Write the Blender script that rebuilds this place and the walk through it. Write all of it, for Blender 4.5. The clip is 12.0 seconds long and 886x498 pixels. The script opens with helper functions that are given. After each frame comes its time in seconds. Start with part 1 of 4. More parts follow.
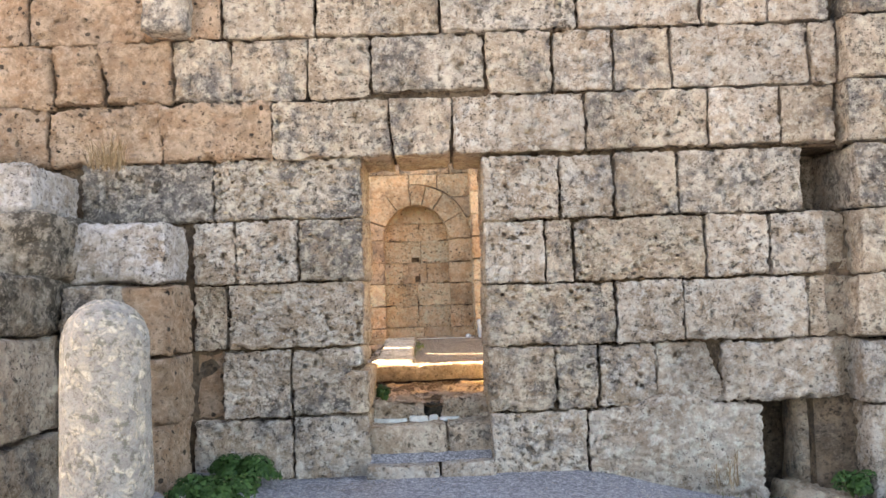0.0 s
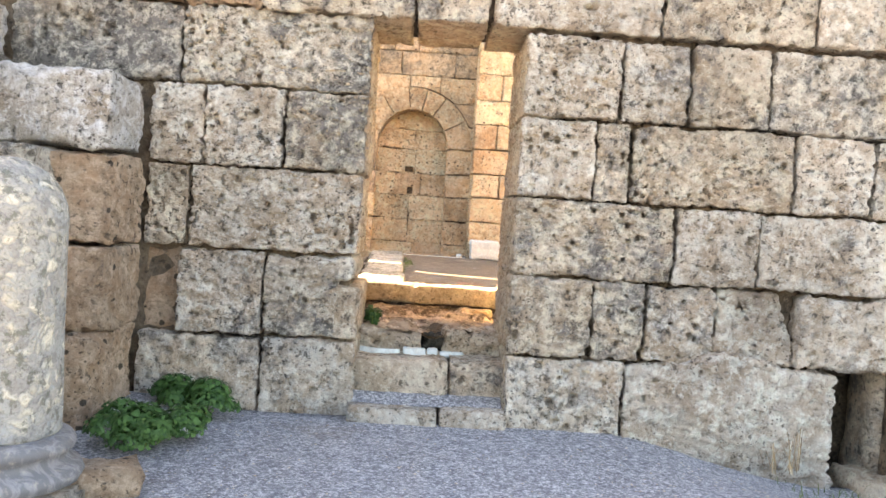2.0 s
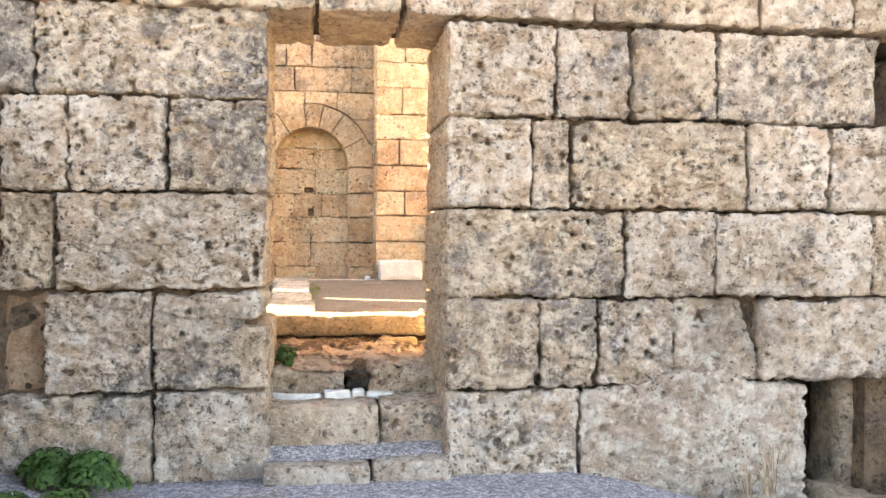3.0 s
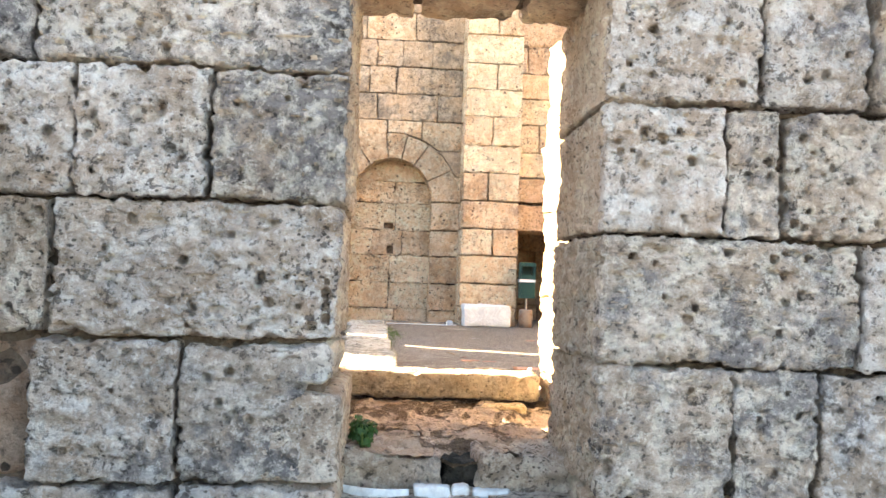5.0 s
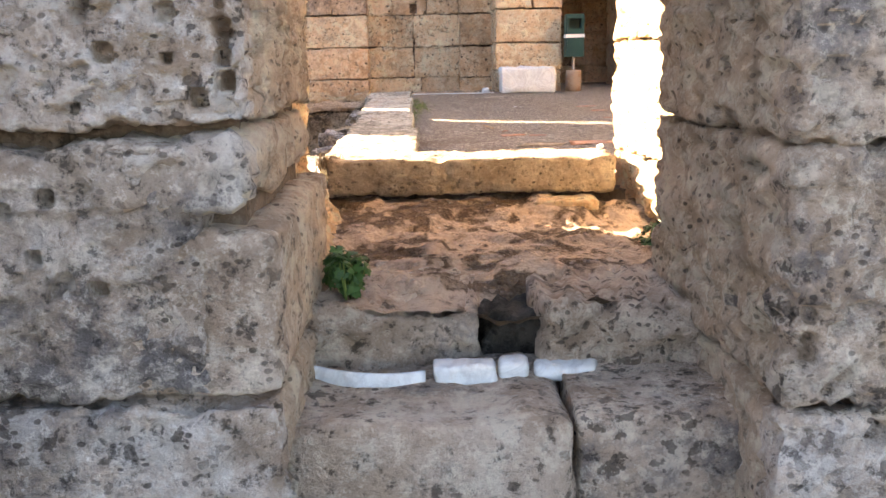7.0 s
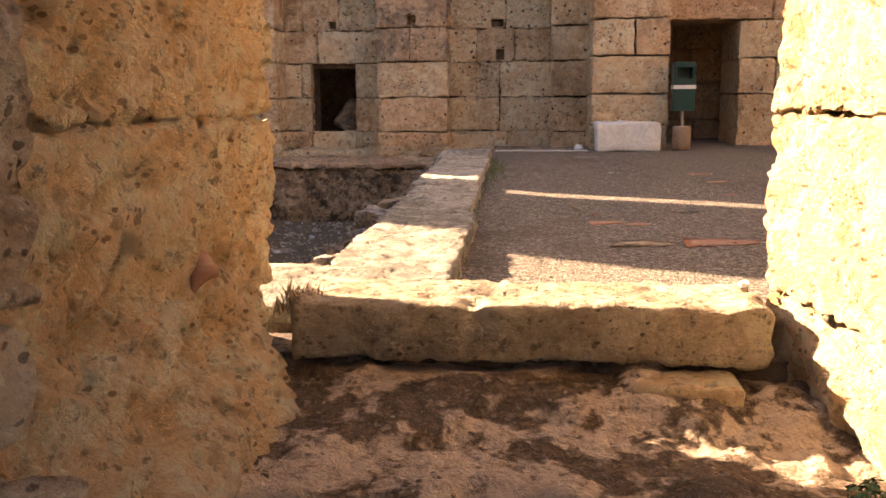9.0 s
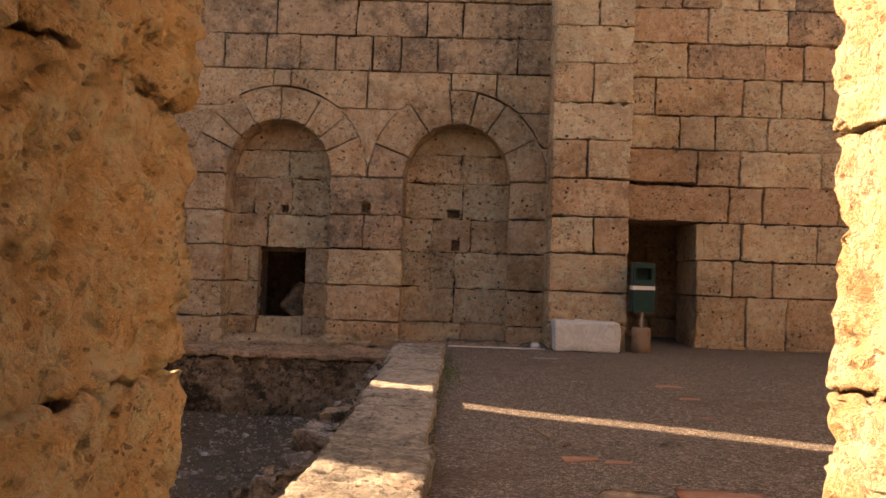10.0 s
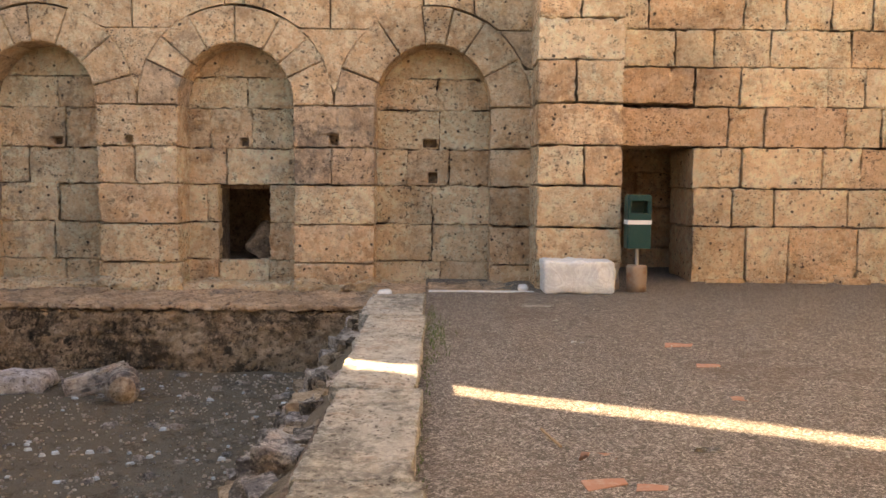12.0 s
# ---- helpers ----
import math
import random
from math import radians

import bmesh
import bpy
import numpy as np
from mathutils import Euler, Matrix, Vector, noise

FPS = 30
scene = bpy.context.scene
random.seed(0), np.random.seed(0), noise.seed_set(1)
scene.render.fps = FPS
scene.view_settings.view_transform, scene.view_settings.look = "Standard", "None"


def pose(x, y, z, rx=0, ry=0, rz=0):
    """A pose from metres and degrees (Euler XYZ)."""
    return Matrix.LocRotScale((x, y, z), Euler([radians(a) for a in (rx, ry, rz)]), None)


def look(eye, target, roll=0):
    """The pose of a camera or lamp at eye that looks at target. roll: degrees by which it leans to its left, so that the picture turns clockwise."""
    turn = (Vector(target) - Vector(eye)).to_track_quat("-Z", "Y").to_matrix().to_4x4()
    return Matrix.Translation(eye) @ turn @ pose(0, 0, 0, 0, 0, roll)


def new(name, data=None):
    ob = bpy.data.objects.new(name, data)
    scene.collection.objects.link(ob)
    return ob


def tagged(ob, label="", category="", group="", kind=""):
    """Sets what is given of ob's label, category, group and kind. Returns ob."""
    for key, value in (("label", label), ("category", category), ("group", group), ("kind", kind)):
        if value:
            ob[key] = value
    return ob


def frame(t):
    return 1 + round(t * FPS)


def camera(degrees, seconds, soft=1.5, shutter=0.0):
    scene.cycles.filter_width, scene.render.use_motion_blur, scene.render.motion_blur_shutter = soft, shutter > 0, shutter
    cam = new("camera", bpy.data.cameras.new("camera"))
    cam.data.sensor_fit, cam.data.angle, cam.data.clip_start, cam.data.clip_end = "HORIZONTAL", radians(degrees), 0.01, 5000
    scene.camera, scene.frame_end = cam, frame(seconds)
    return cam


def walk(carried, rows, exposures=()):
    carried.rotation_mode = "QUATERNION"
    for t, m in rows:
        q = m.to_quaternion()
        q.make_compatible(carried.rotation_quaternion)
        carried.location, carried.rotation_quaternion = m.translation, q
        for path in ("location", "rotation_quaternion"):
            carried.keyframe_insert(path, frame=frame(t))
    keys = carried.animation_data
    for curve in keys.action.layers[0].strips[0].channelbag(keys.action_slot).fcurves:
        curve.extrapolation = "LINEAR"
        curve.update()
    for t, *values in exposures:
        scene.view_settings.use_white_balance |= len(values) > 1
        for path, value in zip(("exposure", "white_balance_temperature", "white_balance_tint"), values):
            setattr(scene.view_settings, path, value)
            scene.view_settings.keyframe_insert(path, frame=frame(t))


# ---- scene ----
cam = camera(54.3, 12.0)
PATH = [
    (0, (0.227, 0.169, 1.594), (0.243, 2.166, 1.704), -1.9),
    (0.5, (0.107, 0.515, 1.591), (0.099, 2.511, 1.719), -1.5),
    (1, (-0.043, 0.927, 1.532), (0.029, 2.925, 1.588), 1.0),
    (1.5, (-0.062, 1.352, 1.492), (0.046, 3.349, 1.509), 2.3),
    (2, (-0.031, 1.766, 1.511), (0.032, 3.763, 1.434), 3.9),
    (2.5, (-0.13, 2.18, 1.497), (0.043, 4.168, 1.367), 1.7),
    (3, (-0.131, 2.612, 1.501), (0.158, 4.59, 1.475), 0.4),
    (3.2, (-0.135, 2.743, 1.493), (0.232, 4.707, 1.582), 1.5),
    (4.8, (-0.213, 4.076, 1.511), (-0.048, 6.062, 1.672), 1.0),
    (5, (-0.226, 4.262, 1.46), (-0.108, 6.257, 1.532), 2.1),
    (5.5, (-0.229, 4.728, 1.415), (-0.099, 6.722, 1.328), 1.5),
    (6, (-0.154, 5.196, 1.376), (-0.094, 7.183, 1.157), -0.5),
    (6.5, (-0.132, 5.705, 1.308), (-0.09, 7.675, 0.966), -0.2),
    (6.7, (-0.116, 5.883, 1.332), (-0.064, 7.845, 0.946), -0.9),
    (8.3, (0.091, 7.426, 1.331), (-0.034, 9.323, 0.711), -2.5),
    (8.5, (0.113, 7.594, 1.332), (-0.031, 9.507, 0.766), -2.9),
    (9, (0.138, 7.988, 1.423), (-0.047, 9.949, 1.071), -0.4),
    (9.5, (0.075, 8.393, 1.516), (-0.061, 10.383, 1.363), 2.0),
    (10, (0.026, 8.655, 1.618), (-0.045, 10.653, 1.673), 2.0),
    (10.5, (0.008, 8.86, 1.789), (-0.072, 10.855, 1.907), 2.5),
    (11, (-0.081, 9.211, 1.878), (-0.169, 11.209, 1.916), 2.9),
    (11.5, (-0.097, 9.381, 1.934), (-0.143, 11.378, 1.843), 0.6),
    (12, (-0.071, 9.693, 1.941), (-0.077, 11.688, 1.796), 0.5),
]
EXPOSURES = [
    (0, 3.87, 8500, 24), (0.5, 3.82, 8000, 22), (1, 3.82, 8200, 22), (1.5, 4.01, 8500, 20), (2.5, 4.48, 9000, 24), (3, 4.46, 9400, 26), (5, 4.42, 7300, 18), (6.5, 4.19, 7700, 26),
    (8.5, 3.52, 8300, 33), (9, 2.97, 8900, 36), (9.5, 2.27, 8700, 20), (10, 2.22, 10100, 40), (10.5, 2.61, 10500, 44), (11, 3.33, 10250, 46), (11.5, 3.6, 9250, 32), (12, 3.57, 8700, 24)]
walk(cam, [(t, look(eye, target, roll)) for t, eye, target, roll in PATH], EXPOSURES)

# ---- world and sun ----
SUN_DIR = Vector((0.894 * math.cos(radians(21)), -0.447 * math.cos(radians(21)), -math.sin(radians(21))))
world = bpy.data.worlds.new("sky")
scene.world = world
world.use_nodes = True
wt = world.node_tree
sky = wt.nodes.new("ShaderNodeTexSky")
sky.sky_type, sky.sun_disc = "NISHITA", False
sky.sun_elevation, sky.sun_rotation = radians(21), radians(296.6)
sky.air_density, sky.dust_density = 1.0, 2.0
wt.links.new(sky.outputs["Color"], wt.nodes["Background"].inputs["Color"])
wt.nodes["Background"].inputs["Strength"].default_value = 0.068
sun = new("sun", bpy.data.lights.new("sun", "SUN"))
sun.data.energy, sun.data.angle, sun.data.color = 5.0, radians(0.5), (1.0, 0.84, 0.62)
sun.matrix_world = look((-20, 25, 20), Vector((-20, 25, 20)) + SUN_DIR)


# ---- materials ----
class Mat:
    """A small builder of node materials."""

    def __init__(self, name):
        self.m = bpy.data.materials.new(name)
        self.m.use_nodes = True
        self.t = self.m.node_tree
        self.b = self.t.nodes["Principled BSDF"]

    def n(self, kind, **inputs):
        node = self.t.nodes.new("ShaderNode" + kind)
        for k, v in inputs.items():
            self.put(node, k.replace("_", " "), v)
        return node

    def put(self, node, key, v):
        if isinstance(v, bpy.types.NodeSocket):
            self.t.links.new(v, node.inputs[key])
        else:
            node.inputs[key].default_value = v

    def place(self, shift=37.0):
        geo, info = self.n("NewGeometry"), self.n("ObjectInfo")
        mul = self.n("VectorMath")
        mul.operation = "SCALE"
        comb = self.n("CombineXYZ", X=info.outputs["Random"], Y=info.outputs["Random"], Z=info.outputs["Random"])
        self.t.links.new(comb.outputs[0], mul.inputs[0])
        mul.inputs["Scale"].default_value = shift
        add = self.n("VectorMath")
        self.t.links.new(geo.outputs["Position"], add.inputs[0])
        self.t.links.new(mul.outputs[0], add.inputs[1])
        self.rand = info.outputs["Random"]
        return add.outputs[0]

    def noise(self, p, scale, detail=5.0, rough=0.6, distort=0.0):
        return self.n("TexNoise", Vector=p, Scale=scale, Detail=detail, Roughness=rough, Distortion=distort).outputs["Fac"]

    def voronoi(self, p, scale, feature="F1", rnd=1.0):
        node = self.n("TexVoronoi", Vector=p, Scale=scale, Randomness=rnd)
        node.feature = feature
        return node

    def ramp(self, fac, *stops):
        node = self.n("ValToRGB", Fac=fac)
        e = node.color_ramp.elements
        while len(e) < len(stops):
            e.new(0.5)
        for el, (pos, col) in zip(e, stops):
            el.position = pos
            el.color = (*col, 1) if isinstance(col, tuple) else (col, col, col, 1)
        return node.outputs["Color"]

    def mix(self, fac, a, b, mode="MIX"):
        node = self.t.nodes.new("ShaderNodeMix")
        node.data_type, node.blend_type = "RGBA", mode
        for i, v in ((0, fac), (6, a), (7, b)):
            if isinstance(v, bpy.types.NodeSocket):
                self.t.links.new(v, node.inputs[i])
            else:
                node.inputs[i].default_value = (*v, 1) if isinstance(v, tuple) else v
        return node.outputs[2]

    def math(self, op, a, b=0.0):
        node = self.t.nodes.new("ShaderNodeMath")
        node.operation = op
        for i, v in ((0, a), (1, b)):
            if isinstance(v, bpy.types.NodeSocket):
                self.t.links.new(v, node.inputs[i])
            else:
                node.inputs[i].default_value = v
        return node.outputs[0]

    def done(self, color, rough=0.9, height=None, dist=0.02, strength=1.0):
        self.put(self.b, "Base Color", color if isinstance(color, bpy.types.NodeSocket) else (*color, 1))
        self.put(self.b, "Roughness", rough)
        self.put(self.b, "Specular IOR Level", 0.25)
        if height is not None:
            bump = self.n("Bump", Height=height, Distance=dist, Strength=strength)
            self.put(self.b, "Normal", bump.outputs["Normal"])
        return self.m


def stone(name, warm, pale, grey, pits=0.62, grey_amount=0.5, tint=0.12, dist=0.07, dark=(0.055, 0.045, 0.035), coarse=1.0, holes=1.0, mottle=1.0, drilled=0.5, brown=(0.40, 0.29, 0.20), stain=0.3, bore=0.17, chalk=0.6):
    """Weathered, pitted limestone: mottled, with grey crust, brown and pale patches, open vugs and drilled holes shaded
    in the colour.
    """
    k = Mat(name)
    p = k.place()
    world = k.n("NewGeometry").outputs["Position"]
    squash = k.n("Mapping", Vector=p)
    squash.inputs["Scale"].default_value = (1.0, 1.0, 1.45)
    q = squash.outputs[0]
    big, mid = k.noise(world, 0.9 * coarse, 4), k.noise(p, 4.5 * coarse, 10, 0.72)
    crumb, fine = k.noise(q, 19 * coarse, 9, 0.8), k.noise(p, 75 * coarse, 5, 0.75)
    sparse = k.ramp(k.noise(p, 1.9 * coarse, 5, 0.65), (0.40, 0.12), (0.58, 1.0))
    col = k.mix(k.ramp(mid, (0.40, 0.0), (0.58, 1.0)), warm, pale)
    col = k.mix(k.ramp(k.noise(p, 3.1 * coarse, 8, 0.7), (0.52, 0.0), (0.62, 0.55)), col, brown)
    lichen = k.math("ADD", k.math("MULTIPLY", big, 0.4), k.math("MULTIPLY", k.noise(p, 3.4 * coarse, 11, 0.75), 0.6))
    lo = 0.585 - 0.16 * grey_amount
    col = k.mix(k.ramp(lichen, (lo, 0.0), (lo + 0.07, 0.85)), col, grey)
    white = k.ramp(k.noise(p, 9 * coarse, 10, 0.78), (0.50, 0.0), (0.58, chalk))
    col = k.mix(white, col, tuple(min(0.86, 1.2 * x + 0.04) for x in pale))
    col = k.mix(1.0, col, k.ramp(k.rand, (0.0, 1 - tint), (1.0, 1.0)), "MULTIPLY")
    col = k.mix(1.0, col, k.ramp(k.noise(world, 0.7, 7, 0.7), (0.36, 1 - stain), (0.52, 1.0)), "MULTIPLY")
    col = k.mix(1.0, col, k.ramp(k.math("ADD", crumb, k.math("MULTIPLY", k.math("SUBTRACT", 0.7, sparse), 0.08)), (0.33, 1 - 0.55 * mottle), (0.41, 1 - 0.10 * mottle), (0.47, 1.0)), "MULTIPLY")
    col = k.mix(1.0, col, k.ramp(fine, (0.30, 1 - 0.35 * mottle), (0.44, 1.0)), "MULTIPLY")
    # crevice shade and brighter knob tops painted into the colour, following the bump
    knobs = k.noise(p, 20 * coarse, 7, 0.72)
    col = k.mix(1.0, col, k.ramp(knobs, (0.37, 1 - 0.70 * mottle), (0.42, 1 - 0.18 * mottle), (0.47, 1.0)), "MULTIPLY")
    col = k.mix(k.ramp(knobs, (0.56, 0.0), (0.62, 0.45 * mottle)), col, tuple(min(0.88, 1.2 * x + 0.05) for x in pale))
    # open vugs in patches, fine pits, and round or squarish bored holes, their inner shade painted dark
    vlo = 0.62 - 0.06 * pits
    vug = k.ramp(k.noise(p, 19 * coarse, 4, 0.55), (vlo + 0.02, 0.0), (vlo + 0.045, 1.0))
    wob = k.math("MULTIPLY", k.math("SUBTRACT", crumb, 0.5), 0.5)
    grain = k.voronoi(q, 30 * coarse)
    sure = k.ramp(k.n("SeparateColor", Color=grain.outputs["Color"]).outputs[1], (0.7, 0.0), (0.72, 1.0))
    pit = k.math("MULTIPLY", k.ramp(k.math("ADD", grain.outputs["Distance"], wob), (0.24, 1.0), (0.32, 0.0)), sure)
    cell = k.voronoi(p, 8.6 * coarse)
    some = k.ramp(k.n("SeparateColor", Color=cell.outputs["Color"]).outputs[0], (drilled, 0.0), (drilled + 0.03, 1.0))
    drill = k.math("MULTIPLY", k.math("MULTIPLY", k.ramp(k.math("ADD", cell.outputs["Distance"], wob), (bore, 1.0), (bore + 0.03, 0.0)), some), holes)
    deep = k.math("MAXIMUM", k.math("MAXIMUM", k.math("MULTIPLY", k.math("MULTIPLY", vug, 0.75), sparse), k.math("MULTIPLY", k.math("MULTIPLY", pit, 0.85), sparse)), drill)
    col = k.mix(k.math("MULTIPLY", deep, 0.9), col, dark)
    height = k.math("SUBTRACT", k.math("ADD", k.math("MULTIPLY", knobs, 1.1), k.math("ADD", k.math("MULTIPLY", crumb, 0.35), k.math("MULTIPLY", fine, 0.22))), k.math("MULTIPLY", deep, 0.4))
    return k.done(col, 0.92, height, dist)


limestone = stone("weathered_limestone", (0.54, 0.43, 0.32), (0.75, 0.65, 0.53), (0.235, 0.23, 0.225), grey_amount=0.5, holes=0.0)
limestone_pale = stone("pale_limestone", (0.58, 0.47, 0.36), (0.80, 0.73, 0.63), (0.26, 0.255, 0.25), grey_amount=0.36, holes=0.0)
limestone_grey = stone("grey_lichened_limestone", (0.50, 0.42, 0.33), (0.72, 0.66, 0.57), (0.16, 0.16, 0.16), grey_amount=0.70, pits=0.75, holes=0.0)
patched_stone = stone("mortar_patched_limestone", (0.60, 0.50, 0.40), (0.74, 0.69, 0.61), (0.46, 0.40, 0.34), grey_amount=0.2, pits=0.2, mottle=0.6, chalk=0.9, drilled=0.8, holes=0.0)
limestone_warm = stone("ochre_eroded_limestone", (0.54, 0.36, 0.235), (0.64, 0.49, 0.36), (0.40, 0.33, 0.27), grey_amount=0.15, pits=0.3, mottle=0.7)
ochre = stone("ochre_ashlar", (0.72, 0.495, 0.29), (0.78, 0.60, 0.40), (0.48, 0.355, 0.24), pits=0.4, grey_amount=0.28, dist=0.07, coarse=0.8, mottle=0.55, drilled=0.42, bore=0.12, stain=0.4, chalk=0.6, brown=(0.44, 0.26, 0.14))
ochre_grey = stone("ochre_ashlar_grey_crust", (0.60, 0.43, 0.27), (0.70, 0.54, 0.37), (0.27, 0.23, 0.18), pits=0.5, grey_amount=0.52, dist=0.07, coarse=0.8, mottle=0.65, drilled=0.42, bore=0.12, stain=0.35, chalk=0.4)
golden = stone("golden_pitted_limestone", (0.84, 0.59, 0.33), (0.90, 0.74, 0.50), (0.50, 0.37, 0.23), pits=0.0, grey_amount=0.08, dist=0.09, tint=0.06, dark=(0.24, 0.13, 0.06), holes=0.35, drilled=0.8, bore=0.13, mottle=0.65, brown=(0.60, 0.37, 0.17), stain=0.0)
ochre_light = stone("pale_ochre_ashlar", (0.77, 0.58, 0.36), (0.84, 0.70, 0.48), (0.50, 0.40, 0.28), pits=0.4, grey_amount=0.2, dist=0.07, coarse=0.8, mottle=0.5, drilled=0.5, bore=0.12, stain=0.3, chalk=0.6, brown=(0.56, 0.38, 0.22), tint=0.18)
ochre_red = stone("red_stained_ashlar", (0.68, 0.475, 0.285), (0.76, 0.57, 0.39), (0.42, 0.29, 0.19), pits=0.4, grey_amount=0.2, dist=0.07, coarse=0.8, mottle=0.55, drilled=0.5, bore=0.12, stain=0.3, chalk=0.3, brown=(0.52, 0.29, 0.15))
# lichen-free reveal stone, its colour paled to include light bounced in the passage
reveal_stone = stone("cream_eroded_limestone_with_bounce", (0.62, 0.48, 0.34), (0.76, 0.65, 0.50), (0.45, 0.37, 0.29), grey_amount=0.2, pits=-0.5, holes=0.0, mottle=0.75)
lichen_stone = stone("black_lichened_limestone", (0.36, 0.31, 0.24), (0.52, 0.47, 0.39), (0.075, 0.07, 0.055), grey_amount=0.9, pits=0.8, holes=0.0)
white_crust = stone("white_crusted_limestone", (0.58, 0.53, 0.46), (0.74, 0.73, 0.69), (0.40, 0.40, 0.40), grey_amount=0.4, pits=0.4, holes=0.0, chalk=0.9)
sill_stone = stone("warm_worn_limestone", (0.58, 0.47, 0.32), (0.72, 0.62, 0.46), (0.36, 0.31, 0.24), pits=-0.5, grey_amount=0.3, dist=0.07, holes=0.0, mottle=0.8)
black_moss = stone("black_mossy_stone", (0.05, 0.05, 0.04), (0.09, 0.085, 0.07), (0.02, 0.022, 0.018), pits=0.7, grey_amount=0.8, holes=0.0, chalk=0.1, brown=(0.06, 0.05, 0.04))
pool_stone = stone("damp_blackened_masonry", (0.36, 0.27, 0.165), (0.52, 0.42, 0.29), (0.035, 0.032, 0.024), pits=0.6, grey_amount=0.66, dist=0.08, coarse=0.6, holes=0.0)
# dark joints; also lines hollows, where its dark colour stands in for shade
core = stone("dark_joint_mortar_and_hollow_shade", (0.16, 0.12, 0.085), (0.2, 0.155, 0.11), (0.1, 0.085, 0.07), dist=0.03)
slab_stone = stone("worn_paving_limestone", (0.46, 0.45, 0.36), (0.60, 0.595, 0.50), (0.25, 0.255, 0.215), pits=0.2, grey_amount=0.58, dist=0.06, holes=0.0, mottle=0.7, chalk=0.5)


def marble(name, base, vein, rough=0.55):
    k = Mat(name)
    p = k.place()
    v = k.ramp(k.noise(p, 3.5, 6, 0.6, 2.5), (0.42, 0.0), (0.5, 1.0), (0.58, 0.0))
    col = k.mix(k.math("MULTIPLY", v, 0.55), base, vein)
    col = k.mix(k.ramp(k.noise(p, 22, 5, 0.7), (0.55, 0.0), (0.75, 0.5)), col, (0.42, 0.38, 0.31))
    return k.done(col, rough, k.noise(p, 14, 6, 0.7), 0.012)


white_marble = marble("weathered_white_marble", (0.58, 0.645, 0.645), (0.38, 0.425, 0.44))
grey_marble = marble("grey_marble", (0.13, 0.133, 0.14), (0.28, 0.28, 0.29))


def breccia(name):
    """Column shaft of cemented pebbles: pale clasts in a grey matrix."""
    k = Mat(name)
    p = k.place()
    warp = k.n("VectorMath")
    k.t.links.new(p, warp.inputs[0])
    sw = k.n("VectorMath")
    sw.operation = "SCALE"
    k.t.links.new(k.n("TexNoise", Vector=p, Scale=7.0, Detail=3.0).outputs["Color"], sw.inputs[0])
    sw.inputs["Scale"].default_value = 0.16
    k.t.links.new(sw.outputs[0], warp.inputs[1])
    v = k.voronoi(warp.outputs[0], 19)
    e = k.voronoi(warp.outputs[0], 19, "DISTANCE_TO_EDGE")
    shade = k.n("SeparateColor", Color=v.outputs["Color"]).outputs[0]
    clast = k.ramp(shade, (0.0, (0.22, 0.215, 0.20)), (0.4, (0.34, 0.325, 0.285)), (0.7, (0.44, 0.40, 0.32)), (1.0, (0.62, 0.57, 0.46)))
    edge = k.ramp(e.outputs["Distance"], (0.0, 1.0), (0.28, 0.0))
    col = k.mix(k.math("MULTIPLY", edge, 0.8), clast, (0.27, 0.265, 0.25))
    lich = k.ramp(k.noise(p, 6, 10, 0.75), (0.50, 0.0), (0.58, 0.6))
    col = k.mix(lich, col, (0.33, 0.345, 0.33))
    col = k.mix(k.ramp(k.noise(p, 16, 8, 0.75), (0.53, 0.0), (0.59, 0.8)), col, (0.13, 0.13, 0.105))
    col = k.mix(k.ramp(k.noise(p, 70, 3), (0.3, 0.5), (0.5, 0.0)), col, (0.12, 0.115, 0.10))
    return k.done(col, 0.9, k.math("ADD", k.math("MULTIPLY", edge, -0.6), k.noise(p, 40, 5, 0.7)), 0.015)


conglomerate = breccia("conglomerate_column_stone")


def gravel(name, a, b, c, dirt, dirt_amount, scale=85):
    k = Mat(name)
    p = k.place(0.0)
    v, v2 = k.voronoi(p, scale), k.voronoi(p, scale * 0.45)
    s = k.n("SeparateColor", Color=v.outputs["Color"]).outputs[0]
    s2 = k.n("SeparateColor", Color=v2.outputs["Color"]).outputs[1]
    n = k.noise(p, scale * 0.25, 6, 0.8)
    mixv = k.math("ADD", k.math("ADD", k.math("MULTIPLY", s, 0.4), k.math("MULTIPLY", s2, 0.25)), k.math("MULTIPLY", k.math("SUBTRACT", n, 0.33), 1.0))
    col = k.ramp(mixv, (0.18, a), (0.5, b), (0.78, c))
    gap = k.ramp(v.outputs["Distance"], (0.4, 0.0), (0.8, 0.5))
    col = k.mix(gap, col, tuple(0.5 * x for x in a))
    soil = k.ramp(k.noise(p, 0.9, 8, 0.72), (0.62 - dirt_amount * 0.3, 0.0), (0.75 - dirt_amount * 0.2, 0.7))
    col = k.mix(soil, col, k.mix(k.noise(p, 25, 6, 0.75), tuple(0.6 * x for x in dirt), dirt))
    h = k.math("SUBTRACT", k.math("MULTIPLY", s, 0.4), k.math("ADD", v.outputs["Distance"], k.math("MULTIPLY", v2.outputs["Distance"], 0.5)))
    return k.done(col, 0.95, h, 0.02)


grey_gravel = gravel("grey_gravel", (0.155, 0.163, 0.185), (0.34, 0.355, 0.385), (0.68, 0.70, 0.74), (0.24, 0.19, 0.14), 0.1)
yard_gravel = gravel("brown_gravel", (0.112, 0.103, 0.083), (0.232, 0.214, 0.176), (0.60, 0.56, 0.48), (0.205, 0.16, 0.122), 0.3, 120)


